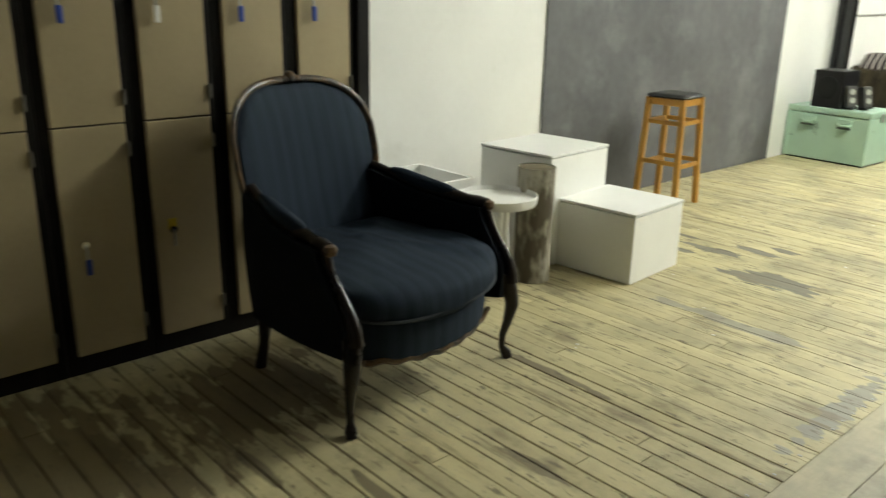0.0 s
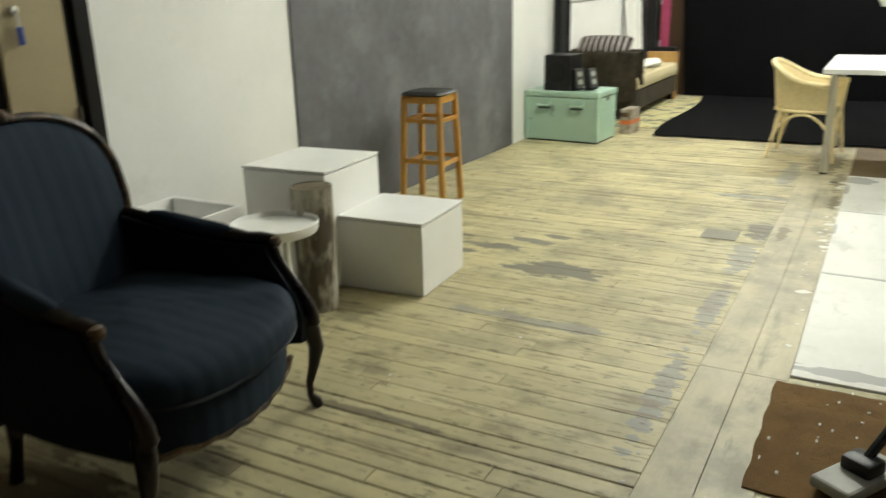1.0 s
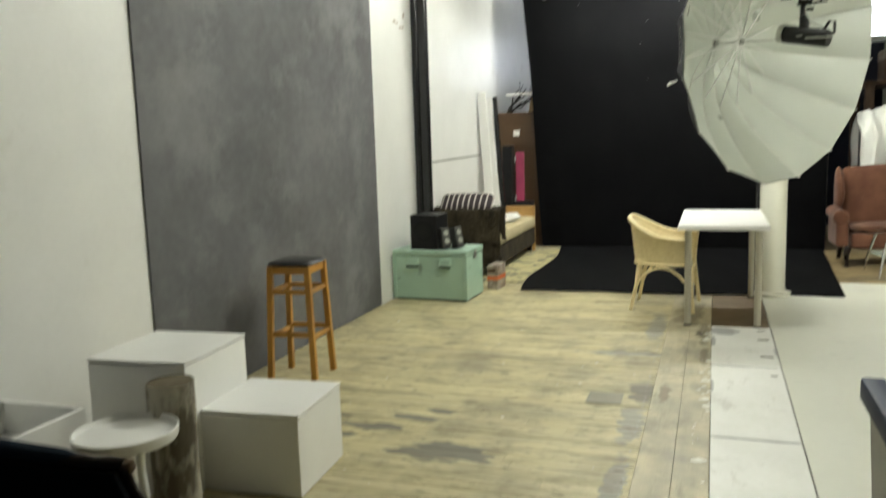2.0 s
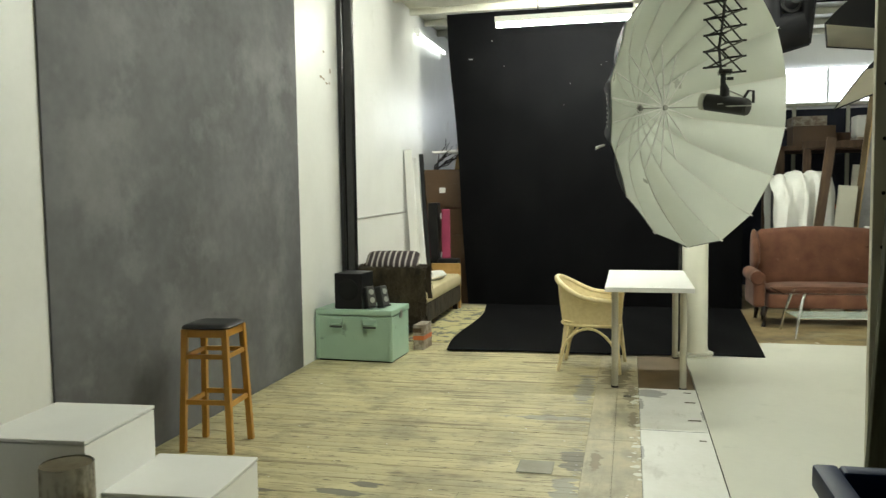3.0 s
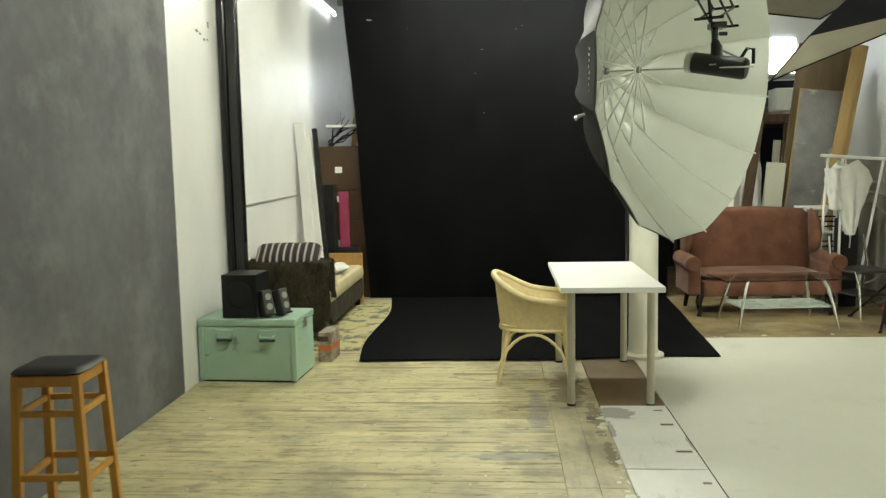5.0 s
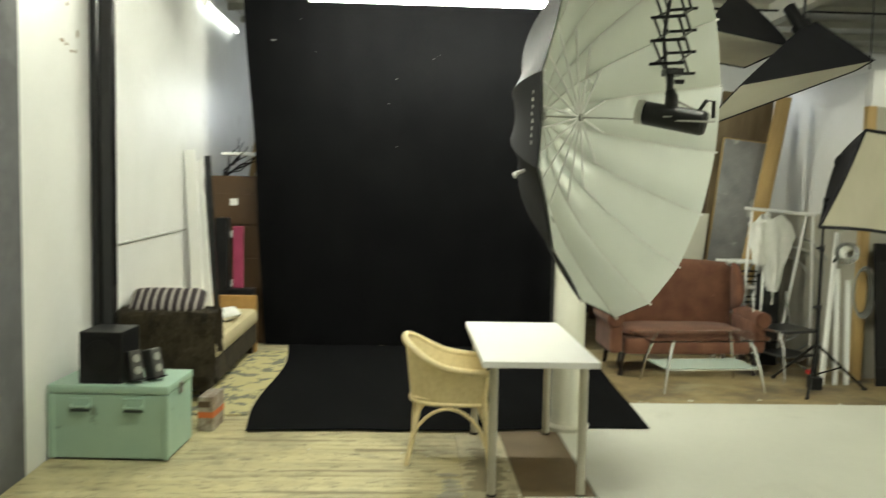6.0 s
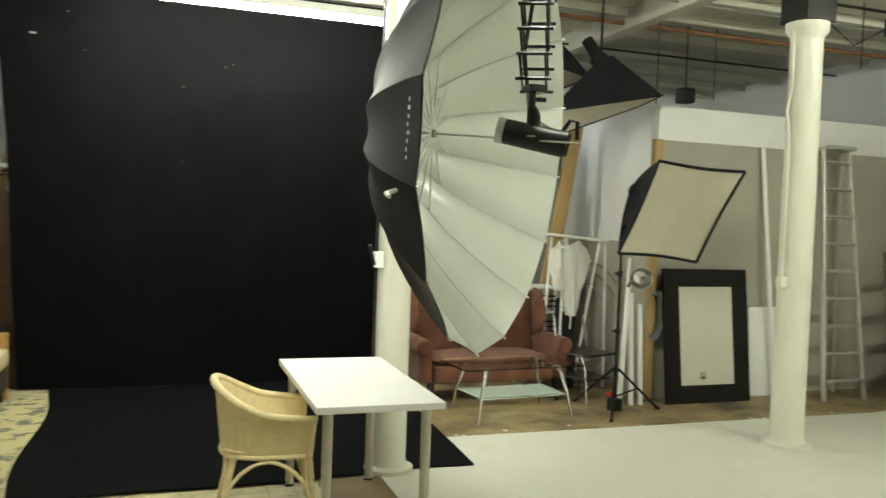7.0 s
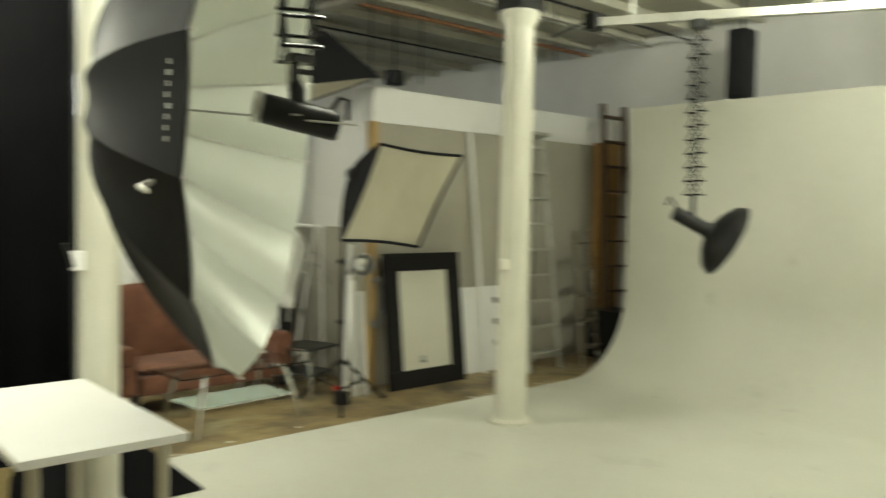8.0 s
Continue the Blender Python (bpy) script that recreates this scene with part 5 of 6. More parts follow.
bowl_lamp()
coil = thing("coiled_cable", pose(9.30, -2.80, 0.80), "coil of pale cable hung on the partition stud", "cable")
for k in range(6):
    part("loop", tube([(-0.008 * k, (0.07 + 0.006 * k) * math.sin(a), (0.19 + 0.008 * k) * math.cos(a)) for a in [j * 2 * math.pi / 24 for j in range(24)]], 0.006, 6, closed=True), GREY_PLASTIC if k % 2 else BLACK_PLASTIC, coil)
part("hook", tube([(0.03, 0, 0.2), (-0.05, 0, 0.2)], 0.006, 6), STEEL, coil)
PLYWOOD = material("brown_plywood", (0.20, 0.145, 0.08), (0.13, 0.088, 0.045), 0.6, scale=3, fine=40, stretch=(4, 4, 0.5), bump=0.2)
STAINED_STEEL = material("paint_stained_metal", (0.20, 0.18, 0.13), (0.07, 0.05, 0.03), 0.6, scale=14, fine=40, bump=0.3, stain=(0.5, 0.49, 0.44), stain_scale=9, stain_at=(0.56, 0.64))


def ladder(m, name, label, width0, width1, height, rungs, mat, deep):
    th = thing(name, m, label, "ladder")
    for s_ in (-1, 1):
        part("stile", tube([(0, s_ * width0 / 2, 0), (0, s_ * width1 / 2, height)], deep, 8), mat, th)
    for k in range(rungs):
        z = height * (k + 0.7) / (rungs + 0.2)
        w = width0 + (width1 - width0) * z / height
        part("tread", box(-0.045, -w / 2 + 0.01, z - 0.012, 0.045, w / 2 - 0.01, z + 0.012, 0.003), mat, th)
    return th


step1 = ladder(pose(8.95, -4.78, 0, 0, 6, 2), "step_ladder", "tall folding aluminium step ladder against the partition", 0.52, 0.32, 2.46, 9, ALU, 0.024)
part("top_cap", box(-0.10, -0.17, 2.44, 0.12, 0.17, 2.48, 0.006), ALU, step1)
for s_ in (-1, 1):
    part("rear_leg", tube([(0.36, s_ * 0.24, 0.04), (0.08, s_ * 0.15, 2.44)], 0.018, 8), ALU, step1)
ladder(pose(8.92, -6.05, 0, 0, 4, 0), "wooden_ladder", "tall dark wooden ladder standing in the corner behind the cyclorama", 0.44, 0.40, 2.88, 10, DARK_TIMBER, 0.035)
ladder(pose(8.86, -5.43, 0, 0, 6, 18), "short_step_ladder", "short paint-stained step ladder in the corner", 0.48, 0.38, 1.46, 5, STAINED_STEEL, 0.024)
solid("upright_timber", box(9.22, -6.36, 0, 9.30, -5.95, 2.45, 0.004), WOOD_HONEY, "pine board standing behind the ladders", "board")
solid("dark_crate", box(8.75, -6.2, 0, 9.2, -5.78, 0.55, 0.01), BLACK_PLASTIC, "dark crate on the floor behind the ladders", "crate")


# ---- trestle with the white shirt, hoops, shelf, chair ----
tr = thing("white_rail", pose(9.9, -2.30, 0), "white painted trestle rail standing behind the sofa", "rail")
part("top_bar", tube([(0, 0.33, 1.51), (0, -0.36, 1.455)], 0.016, 10), WHITE_PAINT, tr)
for y0, y1 in ((0.26, 0.36), (0.12, 0.16), (-0.27, -0.05), (-0.33, -0.40)):
    part("leg", tube([(0, y0, 1.48), (-0.05 if y0 > 0 else 0.05, y1, 0.0)], 0.014, 8), WHITE_PAINT, tr)


def shirt():
    widths = (0.10, 0.175, 0.20, 0.185, 0.135, 0.10, 0.082, 0.06, 0.03)

    def body(u, v):
        a, k = u * 2 * math.pi, min(7, int(v * 8))
        w = widths[k] + (widths[k + 1] - widths[k]) * (v * 8 - k)
        p = Vector((math.cos(a), math.sin(a), v * 2.2))
        r = 1 + 0.16 * noise.noise(p * 2.0) + 0.13 * math.sin(a * 6 + 3 * v + 2 * noise.noise(p)) * min(1, v * 4) + 0.06 * noise.noise(p * 7)
        return (0.075 * r * math.cos(a), w * r * math.sin(a) - 0.045 * v, 1.43 - 0.70 * v + 0.03 * math.sin(a * 2) * (1 - v))

    def sleeve(u, v):
        a = u * 2 * math.pi
        p = Vector((math.cos(a) + 5, math.sin(a), v * 3))
        r = (0.075 - 0.02 * v) * (1 + 0.25 * noise.noise(p * 1.8) + 0.12 * math.sin(a * 4 + 5 * v))
        return (-0.02 + r * math.cos(a), 0.15 - 0.05 * v + r * math.sin(a), 1.38 - 0.40 * v)

    bm = add_grid(bmesh.new(), body, 48, 40, True)
    add_grid(bm, sleeve, 24, 16, True)
    return add_tube(bm, [(0, -0.045, 0.75), (0.0, -0.05, 0.68), (0.0, -0.045, 0.60)], [0.014, 0.006, 0.008], 6)


solid("white_shirt", shirt(), WHITE_CLOTH, "white shirt hung by its collar on the white rail", "shirt", smooth=True, m=pose(9.84, -2.20, 0))
solid("shirt_hook", tube([(9.86, -2.20, 1.34), (9.89, -2.20, 1.50)], 0.008, 6), WHITE_CLOTH, "knotted white collar looped over the rail", "loop", smooth=True)
for k, (y, r) in enumerate(((-2.50, 0.62), (-2.52, 0.52), (-2.48, 0.42))):
    solid("plastic_hoop", tube([(10.02 + 0.05 * k, y + r * 0.75 * math.cos(a), 0.62 + r * math.sin(a)) for a in [j * 2 * math.pi / 36 for j in range(36)]], 0.011, 6, closed=True), GREY_PLASTIC, "grey hoop of a folded reflector leaning behind the rail", "hoop", smooth=True, group="reflector hoops")
sh = thing("white_shelf", pose(10.14, -2.02, 0), "small white metal shelf unit beside the sofa", "shelf")
for x in (-0.12, 0.12):
    for y in (-0.15, 0.15):
        part("post", box(x - 0.015, y - 0.015, 0, x + 0.015, y + 0.015, 1.0, 0.003), WHITE_PAINT, sh)
for z in (0.25, 0.5, 0.74, 0.985):
    part("shelf_board", box(-0.135, -0.165, z - 0.012, 0.135, 0.165, z + 0.012, 0.003), WHITE_PAINT, sh)
for z in (0.55, 0.60, 0.65, 0.80, 0.85, 0.90):
    part("wire", tube([(-0.13, -0.15, z), (-0.13, 0.15, z)], 0.008, 6), BLACK_PAINT, sh)
ac = thing("black_amplifier", pose(9.98, -2.26, 0), "tall black equipment case below the shirt", "case")
part("case", box(-0.06, -0.10, 0, 0.10, 0.10, 0.88, 0.008), BLACK_PLASTIC, ac)
part("label_bar", box(-0.063, -0.04, 0.76, -0.0605, 0.06, 0.79), WHITE_CLOTH, ac, "plain white label bar")
chs = thing("chrome_chair", pose(9.48, -2.22, 0, 0, 0, -70), "chrome-framed stacking chair with a thin dark seat", "chair")
part("seat", box(-0.2, -0.2, 0.42, 0.2, 0.2, 0.445, 0.012), VINYL, chs)
part("shelf", box(-0.18, -0.18, 0.20, 0.18, 0.18, 0.22, 0.01), VINYL, chs)
for sx in (-1, 1):
    part("side_frame", tube([(sx * 0.21, -0.22, 0.0), (sx * 0.21, -0.19, 0.30), (sx * 0.21, -0.14, 0.43), (sx * 0.21, 0.18, 0.44), (sx * 0.21, 0.22, 0.2), (sx * 0.21, 0.24, 0.0)], 0.012, 8), CHROME, chs)
    part("back_tube", tube([(sx * 0.21, 0.16, 0.44), (sx * 0.20, 0.22, 0.74)], 0.011, 8), CHROME, chs)

# leaning boards behind the sofa
for y0, y1, x, h, mat in ((-2.04, -2.48, 10.34, 2.62, PALE_TIMBER), (-2.13, -2.55, 10.40, 2.62, PALE_TIMBER)):
    L = math.hypot(y1 - y0, h)
    solid("pine_plank", box(-0.02, -0.05, 0, 0.02, 0.05, L, 0.003), mat, "long pine plank leaning behind the sofa", "plank", m=pose(x, y0, 0.0, math.degrees(math.atan2(-(y1 - y0), h)), 0, 0), group="leaning pine planks")
gc = thing("grey_canvas", pose(10.5, -1.98, 0.0, 6, 0, 0), "tall grey scuffed canvas leaning behind the sofa", "canvas")
part("sheet", grid(lambda u, v: (-0.014 + 0.004 * math.sin(u * 3.1) * math.sin(v * 5), -0.232 + 0.464 * u, 0.01 + 2.18 * v), 8, 20), GREY_CANVAS, gc)
for y in (-0.24, 0.21):
    part("stretcher", box(-0.012, y, 0, 0.015, y + 0.03, 2.2, 0.003), PALE_TIMBER, gc)
for z in (0.0, 2.17):
    part("stretcher", box(-0.011, -0.209, z, 0.014, 0.209, z + 0.03, 0.003), PALE_TIMBER, gc)
solid("plywood_sheet", box(-0.01, -0.27, 0, 0.01, 0.27, 2.68, 0.003), PLYWOOD, "tall brown plywood sheet leaning behind the canvas", "board", m=pose(10.62, -1.98, 0.0, 6, 0, 0))
solid("pale_panel", box(-0.01, -0.10, 0, 0.01, 0.10, 1.45, 0.003), PANEL_CREAM, "narrow pale panel leaning behind the sofa", "panel", m=pose(10.44, -1.60, 0.0, 5, 0, 0))
solid("dark_plank", box(-0.02, -0.05, 0, 0.02, 0.05, 2.0, 0.003), DARK_TIMBER, "dark plank leaning behind the sofa", "plank", m=pose(10.42, -1.30, 0.0, 7, 0, 0))

# store room beyond, under the far window
win = tagged(new("window_1", finish("window_1", box(FAR_X - 0.03, -2.95, 2.66, FAR_X - 0.001, -1.45, 3.15), WINDOW_GLOW, False)), "bright window high in the far wall", "window", kind="structure")
part("window_frame", box(FAR_X - 0.05, -2.17, 2.66, FAR_X - 0.031, -2.13, 3.15), WHITE_PAINT, win)
part("window_sill", box(FAR_X - 0.12, -3.0, 2.60, FAR_X - 0.001, -1.4, 2.658), WHITE_PAINT, win)
win2 = tagged(new("window_2", finish("window_2", box(FAR_X - 0.03, 1.6, 2.30, FAR_X - 0.001, 2.5, 2.95), WINDOW_GLOW, False)), "bright window in the far wall behind the backdrop", "window", kind="structure")
part("window_frame", box(FAR_X - 0.05, 2.03, 2.30, FAR_X - 0.031, 2.07, 2.95), WHITE_PAINT, win2)
part("window_sill", box(FAR_X - 0.12, 1.55, 2.25, FAR_X - 0.001, 2.55, 2.298), WHITE_PAINT, win2)
solid("lit_white_box", box(11.66, -2.38, 2.052, 11.94, -2.10, 2.32, 0.02), WHITE_CLOTH, "white cloth-covered box on the store shelf", "box")
rack = thing("store_rack", pose(11.9, -2.05, 0), "dark wooden store rack full of boxes behind the sofa", "rack")
for x in (-0.3, 0.75):
    for y in (-0.62, 0.85):
        part("post", box(x - 0.05, y - 0.05, 0, x + 0.05, y + 0.05, 1.94, 0.004), DARK_TIMBER, rack)
for z in (0.5, 1.92):
    part("shelf_board", box(-0.35, -0.67, z - 0.03, 0.80, 0.9, z + 0.03, 0.004), DARK_TIMBER, rack)
for x, y, w, d, h, z, mat, lab in ((-0.1, 0.45, 0.4, 0.5, 0.25, 1.95, BROWN_CABINET, "brown cardboard carton on the rack"), (0.3, 0.0, 0.4, 0.35, 0.18, 1.95, DARK_TIMBER, "dark wooden box on the rack"),
                                   (0.2, 0.45, 0.5, 0.4, 0.14, 2.201, CARTON, "flat pale carton on the stacked boxes"), (-0.1, -0.2, 0.3, 0.3, 0.10, 1.95, CARTON, "low pale carton on the rack"),
                                   (0.2, 0.3, 0.5, 0.6, 0.7, 0.53, BLACK_PLASTIC, "large black crate on the lower shelf"), (0.2, -0.35, 0.4, 0.4, 0.5, 0.53, GREY_CANVAS, "grey storage box on the lower shelf")):
    solid("storage_box", box(11.9 + x - w / 2, -2.05 + y - d / 2, z, 11.9 + x + w / 2, -2.05 + y + d / 2, z + h, 0.006), mat, lab, "box", group="boxes on the store rack")
for k in range(4):
    solid("stored_board", box(-0.015, -0.03 - 0.01 * k, 0, 0.015, 0.05, 1.7, 0.003), PALE_TIMBER if k % 2 else PANEL_CREAM, "narrow board stored upright behind the sofa", "board", m=pose(11.35, -1.95 - 0.1 * k, 0, 3, 0, 0), group="boards stored upright")


NAVY_PANEL = material("navy_screen_cloth", (0.016, 0.020, 0.040), (0.010, 0.012, 0.024), 0.8, scale=3, bump=0.1)
screen = thing("navy_screen", pose(12.95, -2.05, 0), "tall navy cloth screen with pale posts under the far window", "screen")
part("cloth", box(-0.015, -0.92, 0.03, 0.015, 1.15, 2.52, 0.004), NAVY_PANEL, screen)
for y in (-0.94, -0.25, 0.45, 1.15):
    part("post", box(-0.045, y - 0.025, 0, -0.0155, y + 0.025, 2.56, 0.004), PANEL_CREAM, screen, "pale post")
part("top_rail", box(-0.046, -0.96, 2.562, 0.02, 1.18, 2.598, 0.004), PANEL_CREAM, screen)


def drape():
    def f(u, v):
        s_ = u * 2.2 - 1.1
        if abs(s_) < 0.6:
            a = s_ / 0.6 * math.pi / 2
            y, z = 0.32 * math.sin(a), 1.32 + 0.30 * math.cos(a)
        else:
            y, z = math.copysign(0.32 + 0.05 * (abs(s_) - 0.6), s_), 1.32 - (abs(s_) - 0.6) * 1.3
        p = Vector((s_ * 1.3, v * 5, 0))
        fold = 0.030 * math.sin(v * 19 + 2.5 * math.sin(s_ * 2) + 2 * noise.noise(p)) + 0.05 * noise.noise(p * 1.7) + 0.014 * noise.noise(p * 6)
        k = 1 + fold / 0.4
        slump = 0.26 * max(0.0, 0.45 - v) + 0.22 * max(0.0, v - 0.75)
        return (10.95 + y * k, -0.98 - 0.66 * v + 0.04 * noise.noise(p * 2 + Vector((4, 0, 0))), z + fold * 0.6 - slump * (0.6 + 0.4 * abs(s_)))
    return thicken(grid(f, 44, 40), 0.008)


solid("white_drape", drape(), WHITE_CLOTH, "folded white drape hung over a case behind the sofa", "drape", smooth=True)
solid("clothes_case", box(10.76, -1.60, 0, 11.14, -1.02, 1.50, 0.05), BLACK_PLASTIC, "dark clothes case carrying the white drape", "case")
bm = bmesh.new()
bmesh.ops.create_uvsphere(bm, u_segments=14, v_segments=10, radius=0.045, matrix=Matrix.Translation((10.85, -1.66, 1.20)) @ Matrix.Diagonal((1, 1, 0.85, 1)))
solid("orange_lantern", bm, ORANGE, "small round orange lantern beside the drape", "lantern", smooth=True)
solid("lantern_post", tube([(10.85, -1.66, 0.0), (10.85, -1.66, 1.165)], 0.008, 6), BLACK_PAINT, "thin black stick carrying the lantern", "stick", smooth=True)


# dark wooden frames stored upright behind the sofa
wf = thing("door_frame", pose(11.25, -1.78, 0), "old dark wooden door frame stored upright behind the sofa", "door frame")
for y in (-0.33, 0.33):
    part("post", box(-0.03, y - 0.045, 0, 0.03, y + 0.045, 1.90, 0.004), DARK_TIMBER, wf)
part("header", box(-0.032, -0.38, 1.902, 0.032, 0.38, 1.99, 0.004), DARK_TIMBER, wf)
part("bottom_rail", box(-0.028, -0.374, 0.0, 0.028, 0.374, 0.14, 0.004), DARK_TIMBER, wf)

# broken plaster on the white wall beside the post
PLASTER = material("bare_brown_plaster", (0.30, 0.20, 0.12), (0.42, 0.36, 0.29), 0.9, scale=20, bump=0.5)
for cx, cz, w, h in ((7.41, 2.47, 0.028, 0.012), (7.47, 2.46, 0.02, 0.010), (7.54, 2.43, 0.022, 0.009), (7.63, 2.55, 0.014, 0.024), (7.48, 2.70, 0.012, 0.012), (7.61, 2.44, 0.009, 0.014)):
    bm = bmesh.new()
    bm.faces.new([bm.verts.new((cx + w * (0.75 + 0.5 * random.random()) * math.cos(a), WALL_Y - 0.003, cz + h * (0.6 + 0.7 * random.random()) * math.sin(a))) for a in [k * 2 * math.pi / 14 for k in range(14)]])
    solid("plaster_chip", thicken(bm, 0.002), PLASTER, "patch of broken brown plaster on the white wall", "damage", "structure")


# ---- lamps over the cyclorama ----
rail = thing("ceiling_rail", pose(0, 0, 3.15), "aluminium lighting rail hung under the ceiling", "lighting rail")
ra, rb = Vector((7.52, -3.60, 0)), Vector((5.0, -4.90, 0))
rd = (rb - ra).normalized()
bm = box(0, -0.03, -0.035, (rb - ra).length, 0.03, 0.035, 0.006)
part("profile", bm, ALU, rail, m=Matrix.Translation(ra) @ Matrix.Rotation(math.atan2(rd.y, rd.x), 4, "Z"))
part("end_block", box(-0.06, -0.06, -0.06, 0.06, 0.06, 0.07, 0.008), BLACK_PLASTIC, rail, m=Matrix.Translation(ra))
for k in (0.3, 1.6, 2.6):
    part("drop_rod", tube([ra + rd * k + Vector((0, 0, 0.03)), ra + rd * k + Vector((0, 0, CEIL - 3.15 + 0.01))], 0.012, 8), ALU, rail)
part("end_bracket", tube([rb + Vector((0.25, 0.13, -0.03)), rb + Vector((0.2, 0.1, -0.16))], 0.03, 8), ALU, rail)
rp = ra + rd * 0.80
part("trolley", box(-0.06, -0.06, -0.10, 0.06, 0.06, -0.03, 0.006), BLACK_PAINT, rail, m=Matrix.Translation(rp))


def beauty_dish():
    th = thing("beauty_dish", pose(rp.x, rp.y, 1.62), "black beauty dish lamp hanging from a pantograph", "studio lamp")
    scissors(th, 3.06 - 1.62, 0.18, 0.16, 12, -35)
    part("spigot", tube([(0, 0, 0.18), (0, 0, 0.0)], 0.016, 10), BLACK_PAINT, th)
    d = Vector((-0.62, -0.62, -0.46)).normalized()
    p = Vector((0, 0, -0.03))
    part("flash_head", tube([p - d * 0.16, p - d * 0.15, p + d * 0.10], [0.045, 0.055, 0.055], 16), BLACK_PLASTIC, th)
    q = d.to_track_quat("Z", "Y").to_matrix().to_4x4()
    dish = lathe([(0.05, 0.0), (0.07, 0.05), (0.17, 0.09), (0.26, 0.15), (0.29, 0.21), (0.288, 0.211), (0.255, 0.155), (0.165, 0.096), (0.06, 0.056), (0.0, 0.05)], 36)
    part("dish", dish, BLACK_PLASTIC, th, "wide black dish", m=Matrix.Translation(p + d * 0.09) @ q)
    part("handle", tube([p - d * 0.14 + Vector((0, 0, 0.05)), p - d * 0.20 + Vector((0, 0, 0.10)), p - d * 0.23 + Vector((0, 0, 0.02))], 0.009, 8), BLACK_PLASTIC, th)
    return th


beauty_dish()
sbx = thing("hanging_strip_light", pose(7.40, -5.72, 2.76), "slim black strip softbox hanging above the cyclorama wall", "softbox")
part("body", box(-0.10, -0.12, 0, 0.10, 0.12, 0.66, 0.03), UMB_BLACK, sbx)
part("hanger", tube([(0, 0, 0.65), (0, 0, CEIL - 2.75)], 0.012, 8), BLACK_PAINT, sbx)

# ---- ceiling beams, pipes and wires ----
for y in (-2.72, 0.55):
    structure("ceiling_beam", box(5.2 if y < 0 else NEAR_X, y - 0.07, 3.5, FAR_X, y + 0.07, CEIL + 0.001, 0.006), CEILING, "painted beam under the ceiling", "beam")
for k in range(12):
    x = 5.4 + 0.72 * k
    structure("ceiling_joist", box(x - 0.025, RIGHT_Y, 3.62, x + 0.025, WALL_Y, CEIL + 0.001, 0.003), CEILING, "thin painted joist across the ceiling", "joist")
for x, z, r, mat, y0 in ((9.78, 3.57, 0.022, BROWN_PIPE, 0.4), (10.9, 3.58, 0.012, BLACK_PAINT, -1.0), (8.35, 3.55, 0.014, BLACK_PAINT, -1.2), (8.9, 3.56, 0.010, GREY_PLASTIC, -1.2)):
    solid("ceiling_pipe", tube([(x, RIGHT_Y + 0.01, z), (x, y0, z)], r, 8), mat, "thin pipe running under the ceiling", "pipe", "structure", smooth=True)
solid("ceiling_cable", tube([(7.72, -3.05, 3.25), (8.3, -4.0, 3.21), (7.55, -3.62, 3.19)], 0.008, 6), BLACK_PLASTIC, "black cable slung from the column to the rail", "cable", smooth=True)
for x, y, z in ((9.42, -2.82, 2.76), (10.0, -3.9, 2.95), (8.6, -4.4, 3.1)):
    solid("hanging_wire", tube([(x, y, CEIL), (x + 0.01, y - 0.01, (CEIL + z) / 2), (x, y, z)], 0.006, 6), BLACK_PLASTIC, "thin black wire hanging from the ceiling", "wire", smooth=True, group="hanging wires")
ws = thing("ceiling_speaker", pose(10.0, -3.55, 2.90), "small black loudspeaker hung from the ceiling", "loudspeaker")
part("cabinet", box(-0.07, -0.08, 0, 0.07, 0.08, 0.15, 0.015), BLACK_PLASTIC, ws)
part("bracket", tube([(0, 0, 0.14), (0, 0, CEIL - 2.9)], 0.008, 6), BLACK_PAINT, ws)

# column one: pipe and small box
solid("column_pipe", tube([(7.80, 0.23, 0.02), (7.80, 0.23, 3.1)], 0.010, 8), BLACK_PAINT, "thin dark pipe running up beside the cream column", "pipe", smooth=True)
sb = thing("switch_box", pose(7.78, 0.225, 1.30), "white switch box on the pipe by the column", "switch box")
part("box", box(-0.035, -0.03, 0, 0.0, 0.03, 0.10, 0.005), WHITE_PAINT, sb)
part("clip", tube([(-0.03, 0.03, 0.02), (-0.05, 0.07, 0.14)], 0.012, 8), BLACK_PLASTIC, sb, "black cable clip")

# ---- near the door mat ----
solid("door_mat", thicken(grid(lambda u, v: (2.36 + 0.70 * u + 0.003 * math.sin(v * 19), -0.15 + 0.77 * v + 0.003 * math.sin(u * 23), 0.006 + 0.002 * noise.noise(Vector((u * 30, v * 30, 0)))), 40, 40), 0.012), COIR, "worn brown coir door mat", "mat", smooth=True)
crumbs = bmesh.new()
for k in range(26):
    x, y = random.uniform(2.4, 3.05), random.uniform(0.15, 0.6)
    add_box(crumbs, x, y, 0.019, x + random.uniform(0.004, 0.016), y + random.uniform(0.003, 0.008), 0.022)
solid("litter", crumbs, WHITE_CLOTH, "crumbs of white litter on the mat", "litter", "stuff")


def floor_sweeper():
    th = thing("floor_sweeper", pose(2.50, 0.34, 0.02, 0, 0, -32), "floor sweeper with a grey head and black stick", "sweeper")
    part("head", box(-0.13, -0.06, 0.0, 0.13, 0.06, 0.035, 0.01), GREY_PLASTIC, th, "flat grey head")
    part("joint", box(-0.03, -0.045, 0.03, 0.05, 0.045, 0.075, 0.012), BLACK_PLASTIC, th)
    part("stick", tube([(0.02, 0, 0.06), (0.12, -0.03, 0.20), (0.55, -0.22, 0.85)], 0.014, 10), BLACK_PAINT, th, "black stick")
    return th


